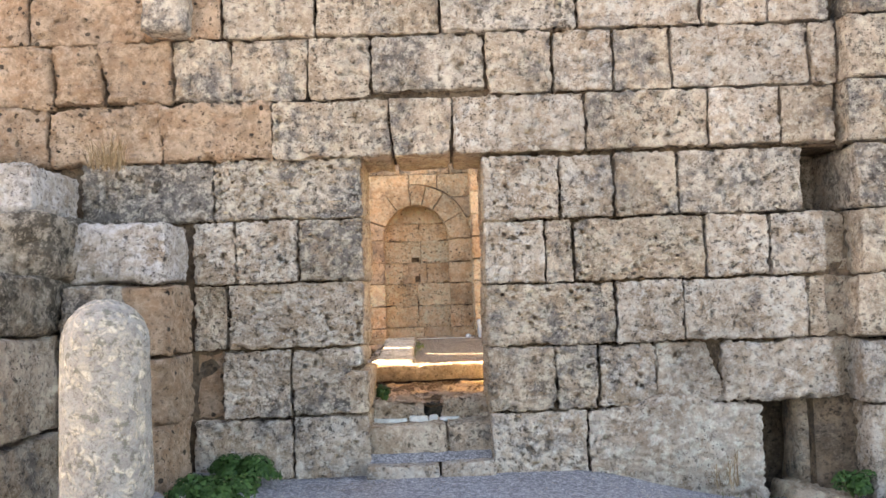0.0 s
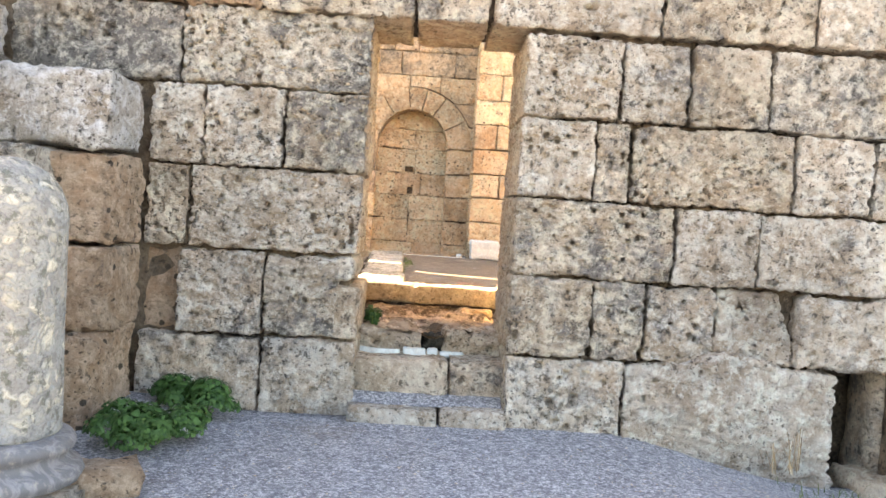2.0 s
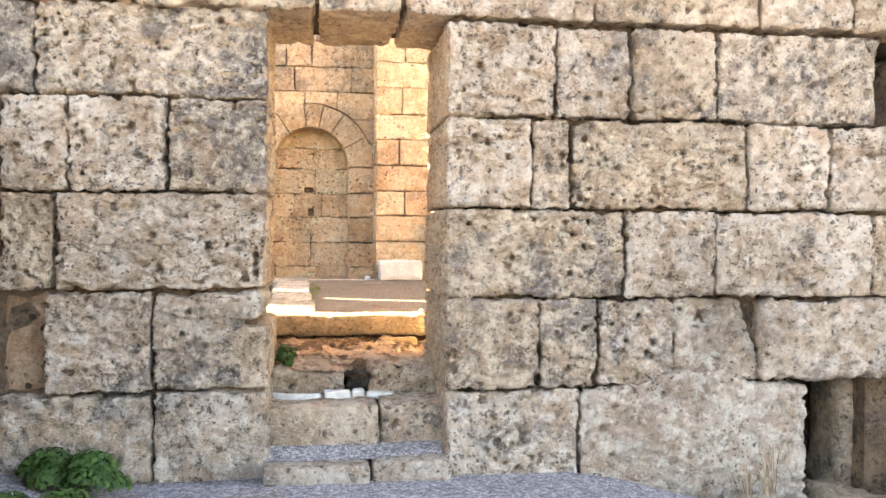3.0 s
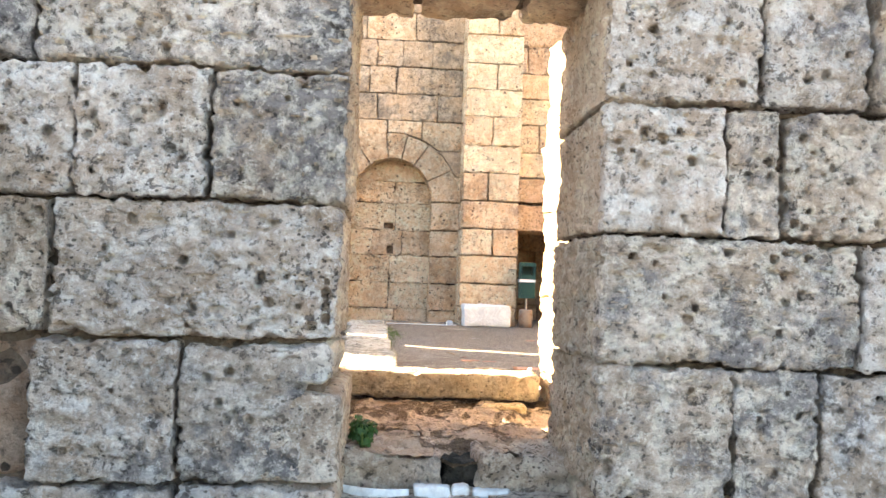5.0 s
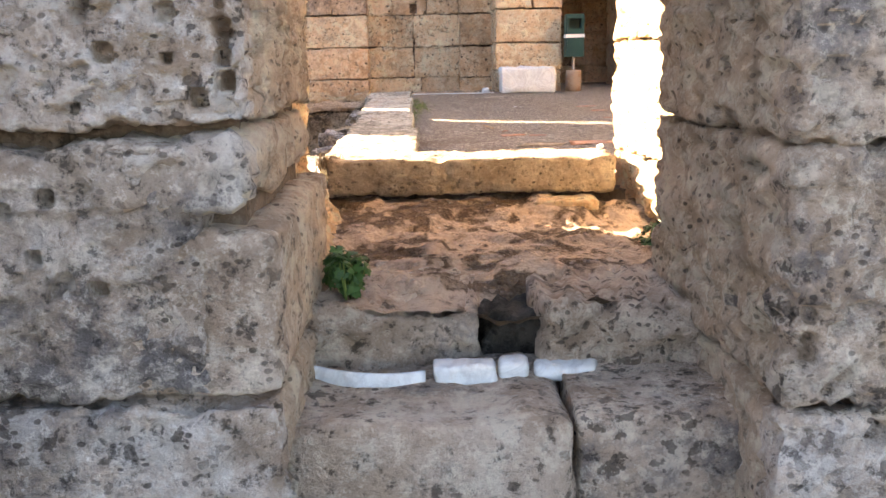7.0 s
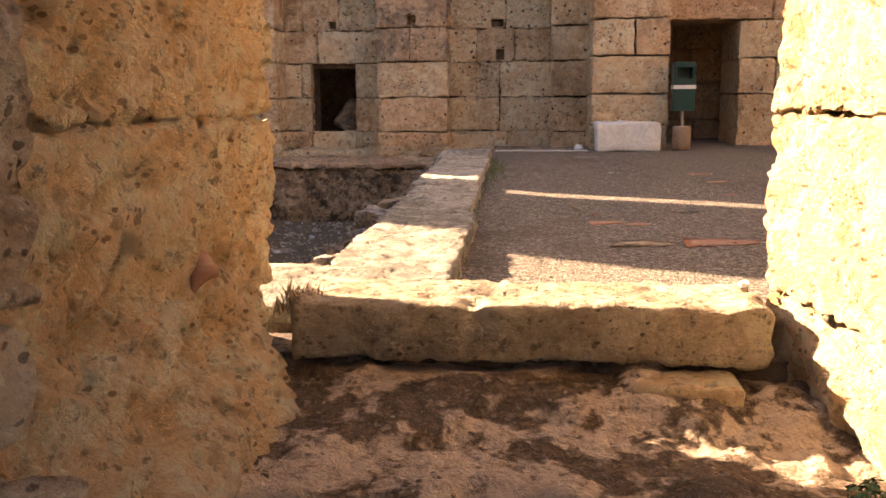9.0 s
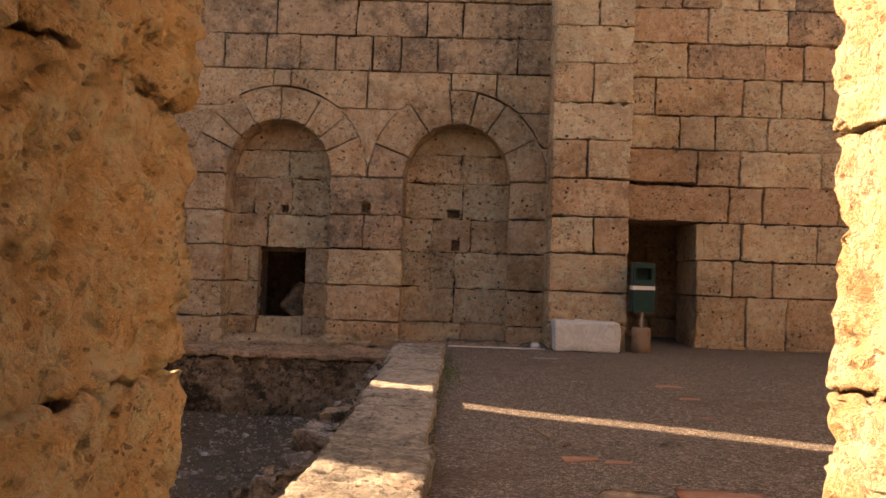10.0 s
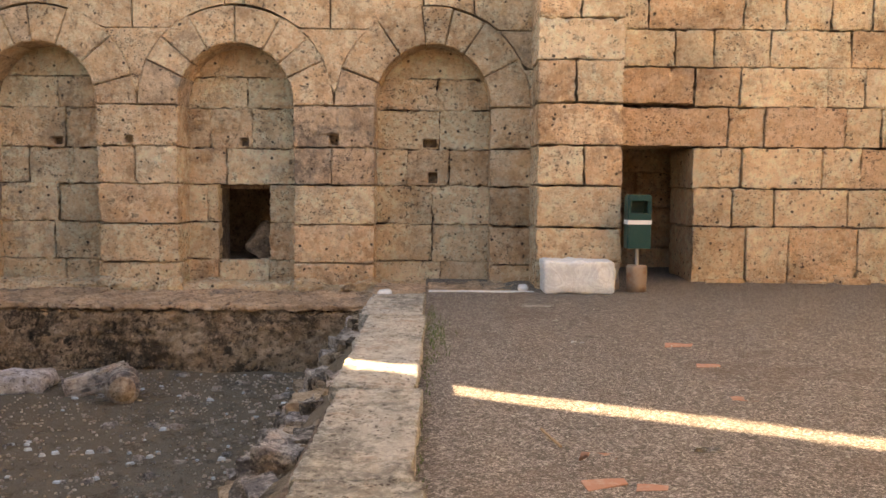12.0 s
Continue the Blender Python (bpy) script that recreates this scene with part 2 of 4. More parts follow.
def earth(name, soil, rock, amount, pink=(0.36, 0.25, 0.18)):
    k = Mat(name)
    p = k.place(0.0)
    mask = k.ramp(k.noise(p, 3.2, 10, 0.74), (0.56 - amount * 0.2, 0.0), (0.62 - amount * 0.2, 1.0))
    dirt = k.mix(k.noise(p, 30, 5, 0.7), tuple(0.5 * x for x in soil), soil)
    grit = k.voronoi(p, 70)
    dirt = k.mix(k.ramp(grit.outputs["Distance"], (0.12, 0.7), (0.25, 0.0)), dirt, (0.30, 0.27, 0.23))
    r = k.mix(k.noise(p, 9, 6, 0.7), rock, pink)
    r = k.mix(k.ramp(k.noise(p, 22, 5, 0.75), (0.3, 0.7), (0.5, 0.0)), r, (0.10, 0.075, 0.055))
    col = k.mix(mask, dirt, r)
    h = k.math("ADD", k.math("MULTIPLY", mask, 0.9), k.math("ADD", k.math("MULTIPLY", k.noise(p, 12, 6, 0.75), 0.7), k.math("MULTIPLY", k.noise(p, 60, 3), 0.25)))
    return k.done(col, 0.95, h, 0.06)


passage_earth = earth("rocky_earth", (0.18, 0.13, 0.085), (0.50, 0.42, 0.325), 0.6, (0.41, 0.315, 0.235))
pool_earth = earth("damp_pool_earth", (0.185, 0.155, 0.105), (0.31, 0.275, 0.21), 0.0, (0.30, 0.26, 0.19))


def plain(name, col, rough=0.6, metal=0.0, spots=None, scale=18):
    k = Mat(name)
    p = k.place()
    c = col
    if spots:
        c = k.mix(k.ramp(k.noise(p, scale, 5, 0.7), (0.48, 0.0), (0.68, 0.8)), col, spots)
    k.put(k.b, "Metallic", metal)
    return k.done(c, rough, k.noise(p, scale * 2, 4), 0.003)


def leafy(name, a, b):
    k = Mat(name)
    geo = k.n("NewGeometry")
    col = k.mix(geo.outputs["Random Per Island"], a, b)
    k.put(k.b, "Subsurface Weight", 0.0)
    return k.done(col, 0.6)


leaf_green = leafy("leaf_green", (0.014, 0.05, 0.013), (0.045, 0.115, 0.028))
grass_green = leafy("grass_green", (0.05, 0.10, 0.02), (0.14, 0.19, 0.05))
dry_stalk = leafy("dry_stalk", (0.22, 0.15, 0.08), (0.36, 0.27, 0.16))
bin_green = plain("green_plastic", (0.006, 0.045, 0.042), 0.4, 0.0, (0.012, 0.05, 0.042), 9)
band_white = plain("white_band", (0.62, 0.64, 0.62), 0.5)
steel = plain("galvanised_steel", (0.30, 0.31, 0.31), 0.45, 0.7)
rust_concrete = plain("rust_stained_concrete", (0.24, 0.19, 0.14), 0.9, 0.0, (0.19, 0.10, 0.055), 7)
terracotta = plain("terracotta", (0.29, 0.155, 0.10), 0.9, 0.0, (0.34, 0.26, 0.19), 14)


# ---- mesh helpers ----
def link(name, verts, faces, mat, parent=None, label="", smooth=True, at=(0, 0, 0)):
    me = bpy.data.meshes.new(name)
    me.from_pydata([tuple(v) for v in verts], [], faces)
    me.materials.append(mat)
    if smooth:
        me.polygons.foreach_set("use_smooth", [True] * len(me.polygons))
    me.update()
    ob = new(name, me)
    ob.location = at
    if parent:
        ob.parent = parent
    if label:
        ob["label"] = label
    return ob


def part(name, bm, mat, parent=None, label="", smooth=False):
    me = bpy.data.meshes.new(name)
    bm.normal_update()
    bm.to_mesh(me)
    bm.free()
    me.materials.append(mat)
    if smooth:
        me.polygons.foreach_set("use_smooth", [True] * len(me.polygons))
    ob = new(name, me)
    if parent:
        ob.parent = parent
    if label:
        ob["label"] = label
    return ob


def axis_steps(length, r, step):
    n = max(1, round((length - 2 * r) / step))
    return [0.0, 0.35 * r] + [r + (length - 2 * r) * i / n for i in range(n + 1)] + [length - 0.35 * r, length]


def block_mesh(size, r, step, amp, seed, warp=None, ystep=None, pit=0.0, sockets=(), bored=0.0):
    """Vertices and faces of a hewn block centred on the origin: rounded edges, uneven faces, chipped corners."""
    lx, ly, lz = size
    r = min(r, 0.45 * min(size))
    ax = [axis_steps(l, r, s) for l, s in zip(size, (step, ystep or max(step, 0.1), step))]
    for u0, u1, w0, w1 in sockets:
        ax[0] = sorted(ax[0] + [u0 - 0.006, u0 + 0.006, u1 - 0.006, u1 + 0.006])
        ax[2] = sorted(ax[2] + [w0 - 0.006, w0 + 0.006, w1 - 0.006, w1 + 0.006])
    pick = random.Random(seed * 17 + 3)
    heart = (pick.random(), pick.random())
    wells = []
    for _ in range(int(bored * lx * lz * pick.uniform(0.4, 1.5) + pick.random())):
        near = pick.random() < 0.5
        u = heart[0] + pick.gauss(0, 0.16) if near else pick.random()
        w = heart[1] + pick.gauss(0, 0.16) if near else pick.random()
        wells.append((0.05 + min(max(u, 0), 1) * (lx - 0.10), 0.05 + min(max(w, 0), 1) * (lz - 0.10), pick.uniform(0.009, 0.022), pick.uniform(0.03, 0.07)))
    if step < 0.02:
        for u, w, wide, deep in wells:
            ax[0] = sorted(ax[0] + [u - wide - 0.003, u - wide + 0.002, u + wide - 0.002, u + wide + 0.003])
            ax[2] = sorted(ax[2] + [w - wide - 0.003, w - wide + 0.002, w + wide - 0.002, w + wide + 0.003])
    index, verts, faces = {}, [], []
    off = Vector((seed * 7.31 % 91, seed * 3.77 % 83, seed * 5.13 % 71))
    half = Vector(size) / 2
    def vert(i, j, k):
        key = (i, j, k)
        if key in index:
            return index[key]
        p = Vector((ax[0][i], ax[1][j], ax[2][k]))
        chip = r * (1.0 + 0.8 * noise.noise((p + off) * 3.1) + 0.3 * noise.noise((p + off) * 9.7))
        chip = min(max(chip, 0.3 * r), 2.2 * r, 0.45 * min(size))
        q = Vector([min(max(c, chip), l - chip) for c, l in zip(p, size)])
        d = p - q
        if d.length > 1e-6:
            n = d.normalized()
            p = q + n * min(chip, d.length if sum(abs(c) > 1e-6 for c in d) == 1 else chip)
        else:
            n = Vector((0, 0, 0))
        w = noise.noise((p + off) * 2.3) + 0.55 * noise.noise((p + off) * 6.1) + 0.45 * noise.noise((p + off) * 13.7) + 0.65 * noise.noise((p + off) * 24.0) + 0.55 * noise.noise((p + off) * 43.0)
        hollow = 0.0
        if pit and n.length > 0.5:
            q = Vector((p.x + off.x, p.y + off.y, 1.5 * p.z + off.z))
            hollow = pit * (max(0.0, noise.noise(q * 8.5) - 0.2) * 2.0 + min(1.0, max(0.0, noise.noise(q * 15.0) - 0.22) * 6.0) * 0.6 + min(1.0, max(0.0, noise.noise(q * 31.0) - 0.24) * 6.0) * 0.35)
        p = p + n * (w * amp - hollow) - half
        if warp:
            p = warp(p)
        if j == 0 and any(u0 < ax[0][i] < u1 and w0 < ax[2][k] < w1 for u0, u1, w0, w1 in sockets):
            p.y += 0.22
        elif j == 0:
            for u, w, wide, deep in wells:
                if ((ax[0][i] - u) / wide) ** 4 + ((ax[2][k] - w) / wide) ** 4 < 1.0:
                    p.y += deep
                    break
        index[key] = len(verts)
        verts.append(p)
        return index[key]

    nx, ny, nz = len(ax[0]) - 1, len(ax[1]) - 1, len(ax[2]) - 1
    for i in range(nx):
        for k in range(nz):
            faces.append([vert(i, 0, k), vert(i + 1, 0, k), vert(i + 1, 0, k + 1), vert(i, 0, k + 1)])
            faces.append([vert(i, ny, k), vert(i, ny, k + 1), vert(i + 1, ny, k + 1), vert(i + 1, ny, k)])
    for j in range(ny):
        for k in range(nz):
            faces.append([vert(0, j, k), vert(0, j, k + 1), vert(0, j + 1, k + 1), vert(0, j + 1, k)])
            faces.append([vert(nx, j, k), vert(nx, j + 1, k), vert(nx, j + 1, k + 1), vert(nx, j, k + 1)])
    for i in range(nx):
        for j in range(ny):
            faces.append([vert(i, j, 0), vert(i, j + 1, 0), vert(i + 1, j + 1, 0), vert(i + 1, j, 0)])
            faces.append([vert(i, j, nz), vert(i + 1, j, nz), vert(i + 1, j + 1, nz), vert(i, j + 1, nz)])
    return verts, faces


SEED = [1]


def block(name, x0, x1, y0, y1, z0, z1, mat, parent=None, r=0.03, step=0.1, amp=0.012, gap=0.006, label="", turn=None, warp=None, ystep=None, pit=0.0, sockets=(), reveal=None, bored=0.0):
    """One hewn stone between the given planes, less a joint of 2 * gap."""
    SEED[0] += 1
    if gap > 0:
        gap *= random.Random(SEED[0]).uniform(0.4, 1.9)
    size = (x1 - x0 - 2 * gap, y1 - y0, z1 - z0 - 2 * gap)
    own = [(u0 - x0 - gap, u1 - x0 - gap, w0 - z0 - gap, w1 - z0 - gap) for u0, u1, w0, w1 in sockets
           if x0 + 0.03 < u0 and u1 < x1 - 0.03 and z0 + 0.03 < w0 and w1 < z1 - 0.03]
    v, f = block_mesh(size, r, step, amp, SEED[0], warp, ystep, pit, own, bored)
    ob = link(name, v, f, mat, parent, label, True, ((x0 + x1) / 2, (y0 + y1) / 2, (z0 + z1) / 2))
    # side faces and soffits get the paler stone, bounce light in its colour
    if reveal:
        ob.data.materials.append(reveal)
        for poly in ob.data.polygons:
            if abs(poly.normal.y) < 0.6 and (poly.center.y > 0.10 - (y1 - y0) / 2 or poly.normal.z < -0.6):
                poly.material_index = 1
    if turn:
        ob.rotation_euler = [radians(a) for a in turn]
    return ob


def box(bm, x0, x1, y0, y1, z0, z1):
    v = [bm.verts.new(p) for p in ((x0, y0, z0), (x1, y0, z0), (x1, y1, z0), (x0, y1, z0), (x0, y0, z1), (x1, y0, z1), (x1, y1, z1), (x0, y1, z1))]
    for f in ((3, 2, 1, 0), (4, 5, 6, 7), (0, 1, 5, 4), (1, 2, 6, 5), (2, 3, 7, 6), (3, 0, 4, 7)):
        bm.faces.new([v[i] for i in f])


def boxes(name, items, mat, parent=None, label=""):
    bm = bmesh.new()
    for it in items:
        box(bm, *it)
    return part(name, bm, mat, parent, label)


def prism(name, poly, y0, y1, mat, parent, bevel=0.018, gap=0.004):
    """A stone with an outline in x and z, cut from y0 to y1."""
    c = sum((Vector((x, z)) for x, z in poly), Vector((0, 0))) / len(poly)
    rad = max((Vector(p) - c).length for p in poly)
    bm = bmesh.new()
    shrink = [(x + (c.x - x) / rad * gap * 1.6, z + (c.y - z) / rad * gap * 1.6) for x, z in poly]
    inner = [(x + (c.x - x) / rad * bevel * 1.8, z + (c.y - z) / rad * bevel * 1.8) for x, z in shrink]
    SEED[0] += 1
    push = 0.012 * noise.noise((c.x * 3 + SEED[0], c.y * 3, 0.5))
    a = [bm.verts.new((x, y0 + push - 0.004, z)) for x, z in inner]
    b = [bm.verts.new((x, y0 + push + bevel, z)) for x, z in shrink]
    d = [bm.verts.new((x, y1, z)) for x, z in shrink]
    bm.faces.new(a)
    bm.faces.new(list(reversed(d)))
    n = len(poly)
    for i in range(n):
        j = (i + 1) % n
        bm.faces.new((a[j], a[i], b[i], b[j]))
        bm.faces.new((b[j], b[i], d[i], d[j]))
    bmesh.ops.recalc_face_normals(bm, faces=bm.faces)
    return part(name, bm, mat, parent)


def sheet(name, xs, ys, height, mat, kind="structure", label="", parent=None):
    """A sheet of ground over the grid xs, ys with the height z = height(x, y)."""
    verts = [(x, y, height(x, y)) for y in ys for x in xs]
    w = len(xs)
    faces = [(j * w + i, j * w + i + 1, (j + 1) * w + i + 1, (j + 1) * w + i) for j in range(len(ys) - 1) for i in range(w - 1)]
    return tagged(link(name, verts, faces, mat, parent), label, "", "", kind)


def span(a, b, n):
    return [a + (b - a) * i / n for i in range(n + 1)]


def smooth01(x, a, b):
    u = min(max((x - a) / (b - a), 0.0), 1.0)
    return u * u * (3 - 2 * u)


# ---- ground ----
def front_height(x, y):
    if y > 8.05:
        return -0.9
    z = 0.02 + 0.012 * noise.noise((x * 1.3, y * 1.3, 0)) + 0.004 * noise.noise((x * 9, y * 9, 3))
    z -= 0.32 * smooth01(x, 1.3, 3.2) * smooth01(y, 6.2, 7.6)
    z += 0.08 * smooth01(-x, 1.2, 1.9) * smooth01(y, 6.5, 7.8)
    return z


ground = sheet("ground", [-300, -80, -30, -12] + span(-6, 6, 120) + [12, 30, 80, 300],
               [-300, -80, -30, -12] + span(-2, 8.0, 100) + [8.1, 12, 26, 40, 80, 300], front_height, grey_gravel,
               label="grey crushed gravel ground in front of the wall")


def yard_height(x, y):
    return 0.615 + 0.012 * noise.noise((x * 0.9, y * 0.9, 5)) + 0.005 * noise.noise((x * 6, y * 6, 8)) - 0.05 * smooth01(y, 20.4, 20.8) * smooth01(-x, -1.0, -0.6)


yard = sheet("pavement", span(-0.35, 4.15, 60) + span(4.4, 9.0, 12), span(10.9, 24.4, 150), yard_height, yard_gravel,
             label="brown gravel yard floor")

# ---- front wall ----
wall_front = boxes("wall_south", [
    (-9, -2.4, 8.12, 8.95, -0.9, 5.2), (-9, -2.4, 8.95, 10.86, -0.9, 3.25), (-2.4, -0.78, 8.12, 8.95, -0.9, 5.2), (-2.4, -0.78, 8.95, 10.8, -0.9, 3.25), (-0.78, -0.5, 8.12, 8.9, -0.9, 2.88),
    (0.73, 1.2, 8.05, 8.9, -0.9, 2.82), (1.2, 3.05, 8.05, 10.8, -0.9, 5.2), (3.05, 3.6, 8.9, 10.8, -0.9, 5.2), (3.05, 3.6, 8.05, 8.9, 0.6, 2.25), (3.6, 4.2, 8.9, 10.8, 2.25, 2.86), (3.6, 4.2, 8.05, 10.8, -0.9, 2.25), (3.6, 4.2, 8.05, 10.8, 2.86, 5.2),
    (3.05, 3.6, 8.05, 8.9, 2.86, 5.2), (4.2, 9, 8.05, 10.86, -0.9, 5.2), (-0.78, 1.2, 8.05, 8.9, 2.95, 5.2)], core)
tagged(wall_front, "thick ancient wall of coursed limestone blocks with a doorway", kind="structure")
FRONT_L, FRONT_R = 7.985, 7.89
ROWS_L = [  # z0, z1, joints, depth of the stone nearest the doorway
    (-0.25, 0.56, (-2.0, -1.10, -0.42)), (0.56, 1.165, (-1.72, -1.11)), (1.165, 1.765, (-1.99, -1.67, -0.44)),
    (1.765, 2.335, (-1.98, -1.59, -1.02, -0.425)), (2.335, 2.895, (-3.0, -1.77, -0.43))]
ROWS_R = [
    (-0.45, 0.55, (0.67, 1.524)), (0.55, 1.125, (0.66, 1.259, 1.636, 2.16)), (1.125, 1.685, (0.652, 1.823, 2.43, 3.544, 3.73)),
    (1.685, 2.26, (0.659, 1.206, 1.46, 2.653, 3.222, 3.746)), (2.26, 2.845, (0.657, 1.356, 1.85, 2.426, 3.549))]
TOP_ROWS = [
    (2.875, 3.415, (-4.4, -3.28, -2.24, -1.23, -0.153, 0.408, 1.619, 2.735, 3.375, 3.89)),
    (3.415, 3.995, (-4.4, -3.24, -2.78, -2.146, -1.595, -0.89, -0.317, 0.733, 1.333, 1.897, 2.426, 3.687, 3.93)),
    (3.995, 4.6, (-4.4, -3.43, -2.38, -1.66, -0.816, 0.33, 1.574, 2.724, 3.317, 3.87)),
    (4.6, 5.2, (-4.4, -3.5, -2.6, -1.9, -1.0, -0.1, 0.8, 1.5, 2.3, 3.0, 3.95))]
rnd = random.Random(4)


def pick_front(x, z):
    if x < -1.5 and z > 2.85:
        return limestone_warm if rnd.random() < 0.8 else limestone
    if z > 2.3 and x < -0.4:
        return limestone_grey if z < 2.87 else limestone
    u = rnd.random()
    if z > 2.85 and -1 < x < 1:
        return limestone_grey if u < 0.2 else limestone
    return limestone_pale if u < 0.45 else limestone_grey if u < 0.55 else limestone


for z0, z1, joints in ROWS_L:
    for a, b in zip(joints, joints[1:]):
        deep = 9.0 if b > -0.5 else FRONT_L + 0.35
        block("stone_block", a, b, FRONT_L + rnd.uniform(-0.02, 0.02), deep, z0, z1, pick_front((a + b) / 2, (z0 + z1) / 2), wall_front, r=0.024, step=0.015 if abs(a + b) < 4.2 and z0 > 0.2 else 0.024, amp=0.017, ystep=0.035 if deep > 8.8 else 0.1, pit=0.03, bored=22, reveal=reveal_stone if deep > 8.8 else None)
for z0, z1, joints in ROWS_R:
    for a, b in zip(joints, joints[1:]):
        deep = 8.97 if a < 0.7 else FRONT_R + 0.35
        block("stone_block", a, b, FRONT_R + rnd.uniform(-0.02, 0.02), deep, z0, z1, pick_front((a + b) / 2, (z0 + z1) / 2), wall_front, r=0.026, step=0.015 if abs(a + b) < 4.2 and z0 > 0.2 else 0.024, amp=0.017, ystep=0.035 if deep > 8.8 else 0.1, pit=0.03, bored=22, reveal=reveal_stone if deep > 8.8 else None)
def keystone(p):
    return Vector((p.x * (1.0 + 0.32 * p.z), p.y, p.z))


def ragged(p):
    """Worn outline of the soft warm stones."""
    return Vector((p.x + 0.05 * noise.noise((p.x, 1.7, p.z * 3.1)), p.y + 0.035 * noise.noise((p.x * 2.3, 4.1, p.z * 2.3)), p.z + 0.05 * noise.noise((p.x * 2.9, 7.7, p.z))))


for z0, z1, joints in TOP_ROWS:
    for a, b in zip(joints, joints[1:]):
        y0 = 7.93 - 0.02 * (a + b) / 4 + rnd.uniform(-0.02, 0.02)
        deep = 8.95 if z0 < 3 and b > -0.5 and a < 0.7 else y0 + 0.35
        rough = b < -1.2 and z0 < 3.9
        key = abs(a + 0.153) < 0.01 and z0 < 3
        lift = 0.055 if abs(a + 0.317) < 0.01 else 0.0
        block("stone_block", a, b, y0, deep, z0 + lift, z1, pick_front((a + b) / 2, (z0 + z1) / 2), wall_front, r=0.05 if rough else 0.022, step=0.026, amp=0.03 if rough else 0.014, gap=0.001 if rough else 0.006, warp=keystone if key else ragged if rough else None, pit=0.03, bored=5 if rough else 18, ystep=0.05 if deep > 8.8 else 0.1, reveal=reveal_stone if deep > 8.8 else None)
# stones with a place of their own
block("stone_block", -2.36, -1.93, 7.72, 8.2, 4.02, 4.62, limestone_grey, wall_front, r=0.06, amp=0.03)
block("stone_block", -1.11, -0.56, FRONT_L, 8.4, 0.56, 1.165, limestone_grey, wall_front, r=0.03, step=0.015, amp=0.015, pit=0.03, bored=22)
block("stone_block", -0.80, -0.41, FRONT_L + 0.015, 8.98, 0.56, 0.955, limestone, wall_front, r=0.04, step=0.025, amp=0.014, ystep=0.035, pit=0.006, reveal=reveal_stone)
block("stone_block", -0.80, -0.46, FRONT_L + 0.005, 9.0, 1.0, 1.165, limestone_grey, wall_front, r=0.04, step=0.025, amp=0.018, ystep=0.035, pit=0.03, bored=22, reveal=reveal_stone)
block("stone_block", -1.99, -1.72, FRONT_L + 0.12, 8.4, 0.56, 1.165, limestone_warm, wall_front, r=0.04, amp=0.03)
block("stone_block", 2.74, 3.78, FRONT_R - 0.03, 8.5, 0.565, 1.125, limestone_pale, wall_front, r=0.07, step=0.025, amp=0.03, pit=0.035)


def slant(p):
    return Vector((p.x - 0.33 * (p.z + 0.29) if p.x > 0 else p.x, p.y, p.z))


def patched(p):
    """A mended mass: slumped forward in the middle, its upper edge running up to the left."""
    lift = 0.10 * smooth01(p.x, -0.5, -0.1) * (1 - smooth01(p.x, 0.1, 0.45)) * (1 if p.z > 0.3 else 0)
    swell = 0.10 * math.exp(-((p.x + 0.1) / 0.45) ** 2 - ((p.z - 0.15) / 0.5) ** 2) if p.y < 0 else 0
    return Vector((p.x + (0.05 * noise.noise((p.z * 4, 3, 1)) if p.x > 0.6 else 0), p.y - swell, p.z + lift))


block("stone_block", 1.53, 3.095, FRONT_R + 0.01, 8.4, -0.45, 0.56, patched_stone, wall_front, r=0.05, step=0.02, amp=0.035, gap=0.002, pit=0.02, bored=5, warp=patched, label="limestone mass patched over with pale mortar")
block("stone_block", 2.16, 2.83, FRONT_R + 0.05, 8.4, 0.55, 1.125, patched_stone, wall_front, r=0.04, step=0.02, amp=0.03, gap=0.002, pit=0.02, bored=8, warp=slant)
block("stone_block", 3.50, 4.08, FRONT_R + 0.3, 8.6, -0.4, 0.56, limestone, wall_front, r=0.05, amp=0.03)
# dark backing that stands in for the shade deep in the drain opening
block("stone_block", 3.02, 4.2, 8.7, 9.0, -0.5, 0.62, core, wall_front, r=0.05, amp=0.03)
block("stone_block", 3.25, 3.85, FRONT_R - 0.15, 8.3, -0.45, -0.20, reveal_stone, wall_front, r=0.05, step=0.03, amp=0.03, pit=0.03, turn=(0, 9, 0))
for z0, z1 in ((0.56, 1.125), (1.125, 1.685), (1.685, 2.26)):
    block("stone_block", 3.6, 3.99, 8.03, 8.5, z0, z1, limestone, wall_front, r=0.04, step=0.04, amp=0.025, pit=0.03)
block("stone_block", 3.5, 4.0, 8.62, 8.88, 2.24, 2.88, lichen_stone, wall_front, r=0.05, amp=0.03)
# projecting pier on the right of the wall
for z0, z1 in ((-0.45, 0.54), (0.54, 1.11), (1.11, 1.68), (1.68, 2.26), (2.26, 2.84), (2.84, 3.42), (3.42, 4.0), (4.0, 4.6)):
    a = 3.93 + rnd.uniform(-0.03, 0.04)
    m = rnd.uniform(4.6, 5.0)
    block("stone_block", a, m, 7.72, 8.9, z0, z1, pick_front(4, z0), wall_front, r=0.03, step=0.04, amp=0.02, pit=0.03)
    block("stone_block", m, 6.0, 7.72, 8.4, z0, z1, pick_front(4, z0), wall_front, r=0.03, step=0.04, amp=0.02, pit=0.03)
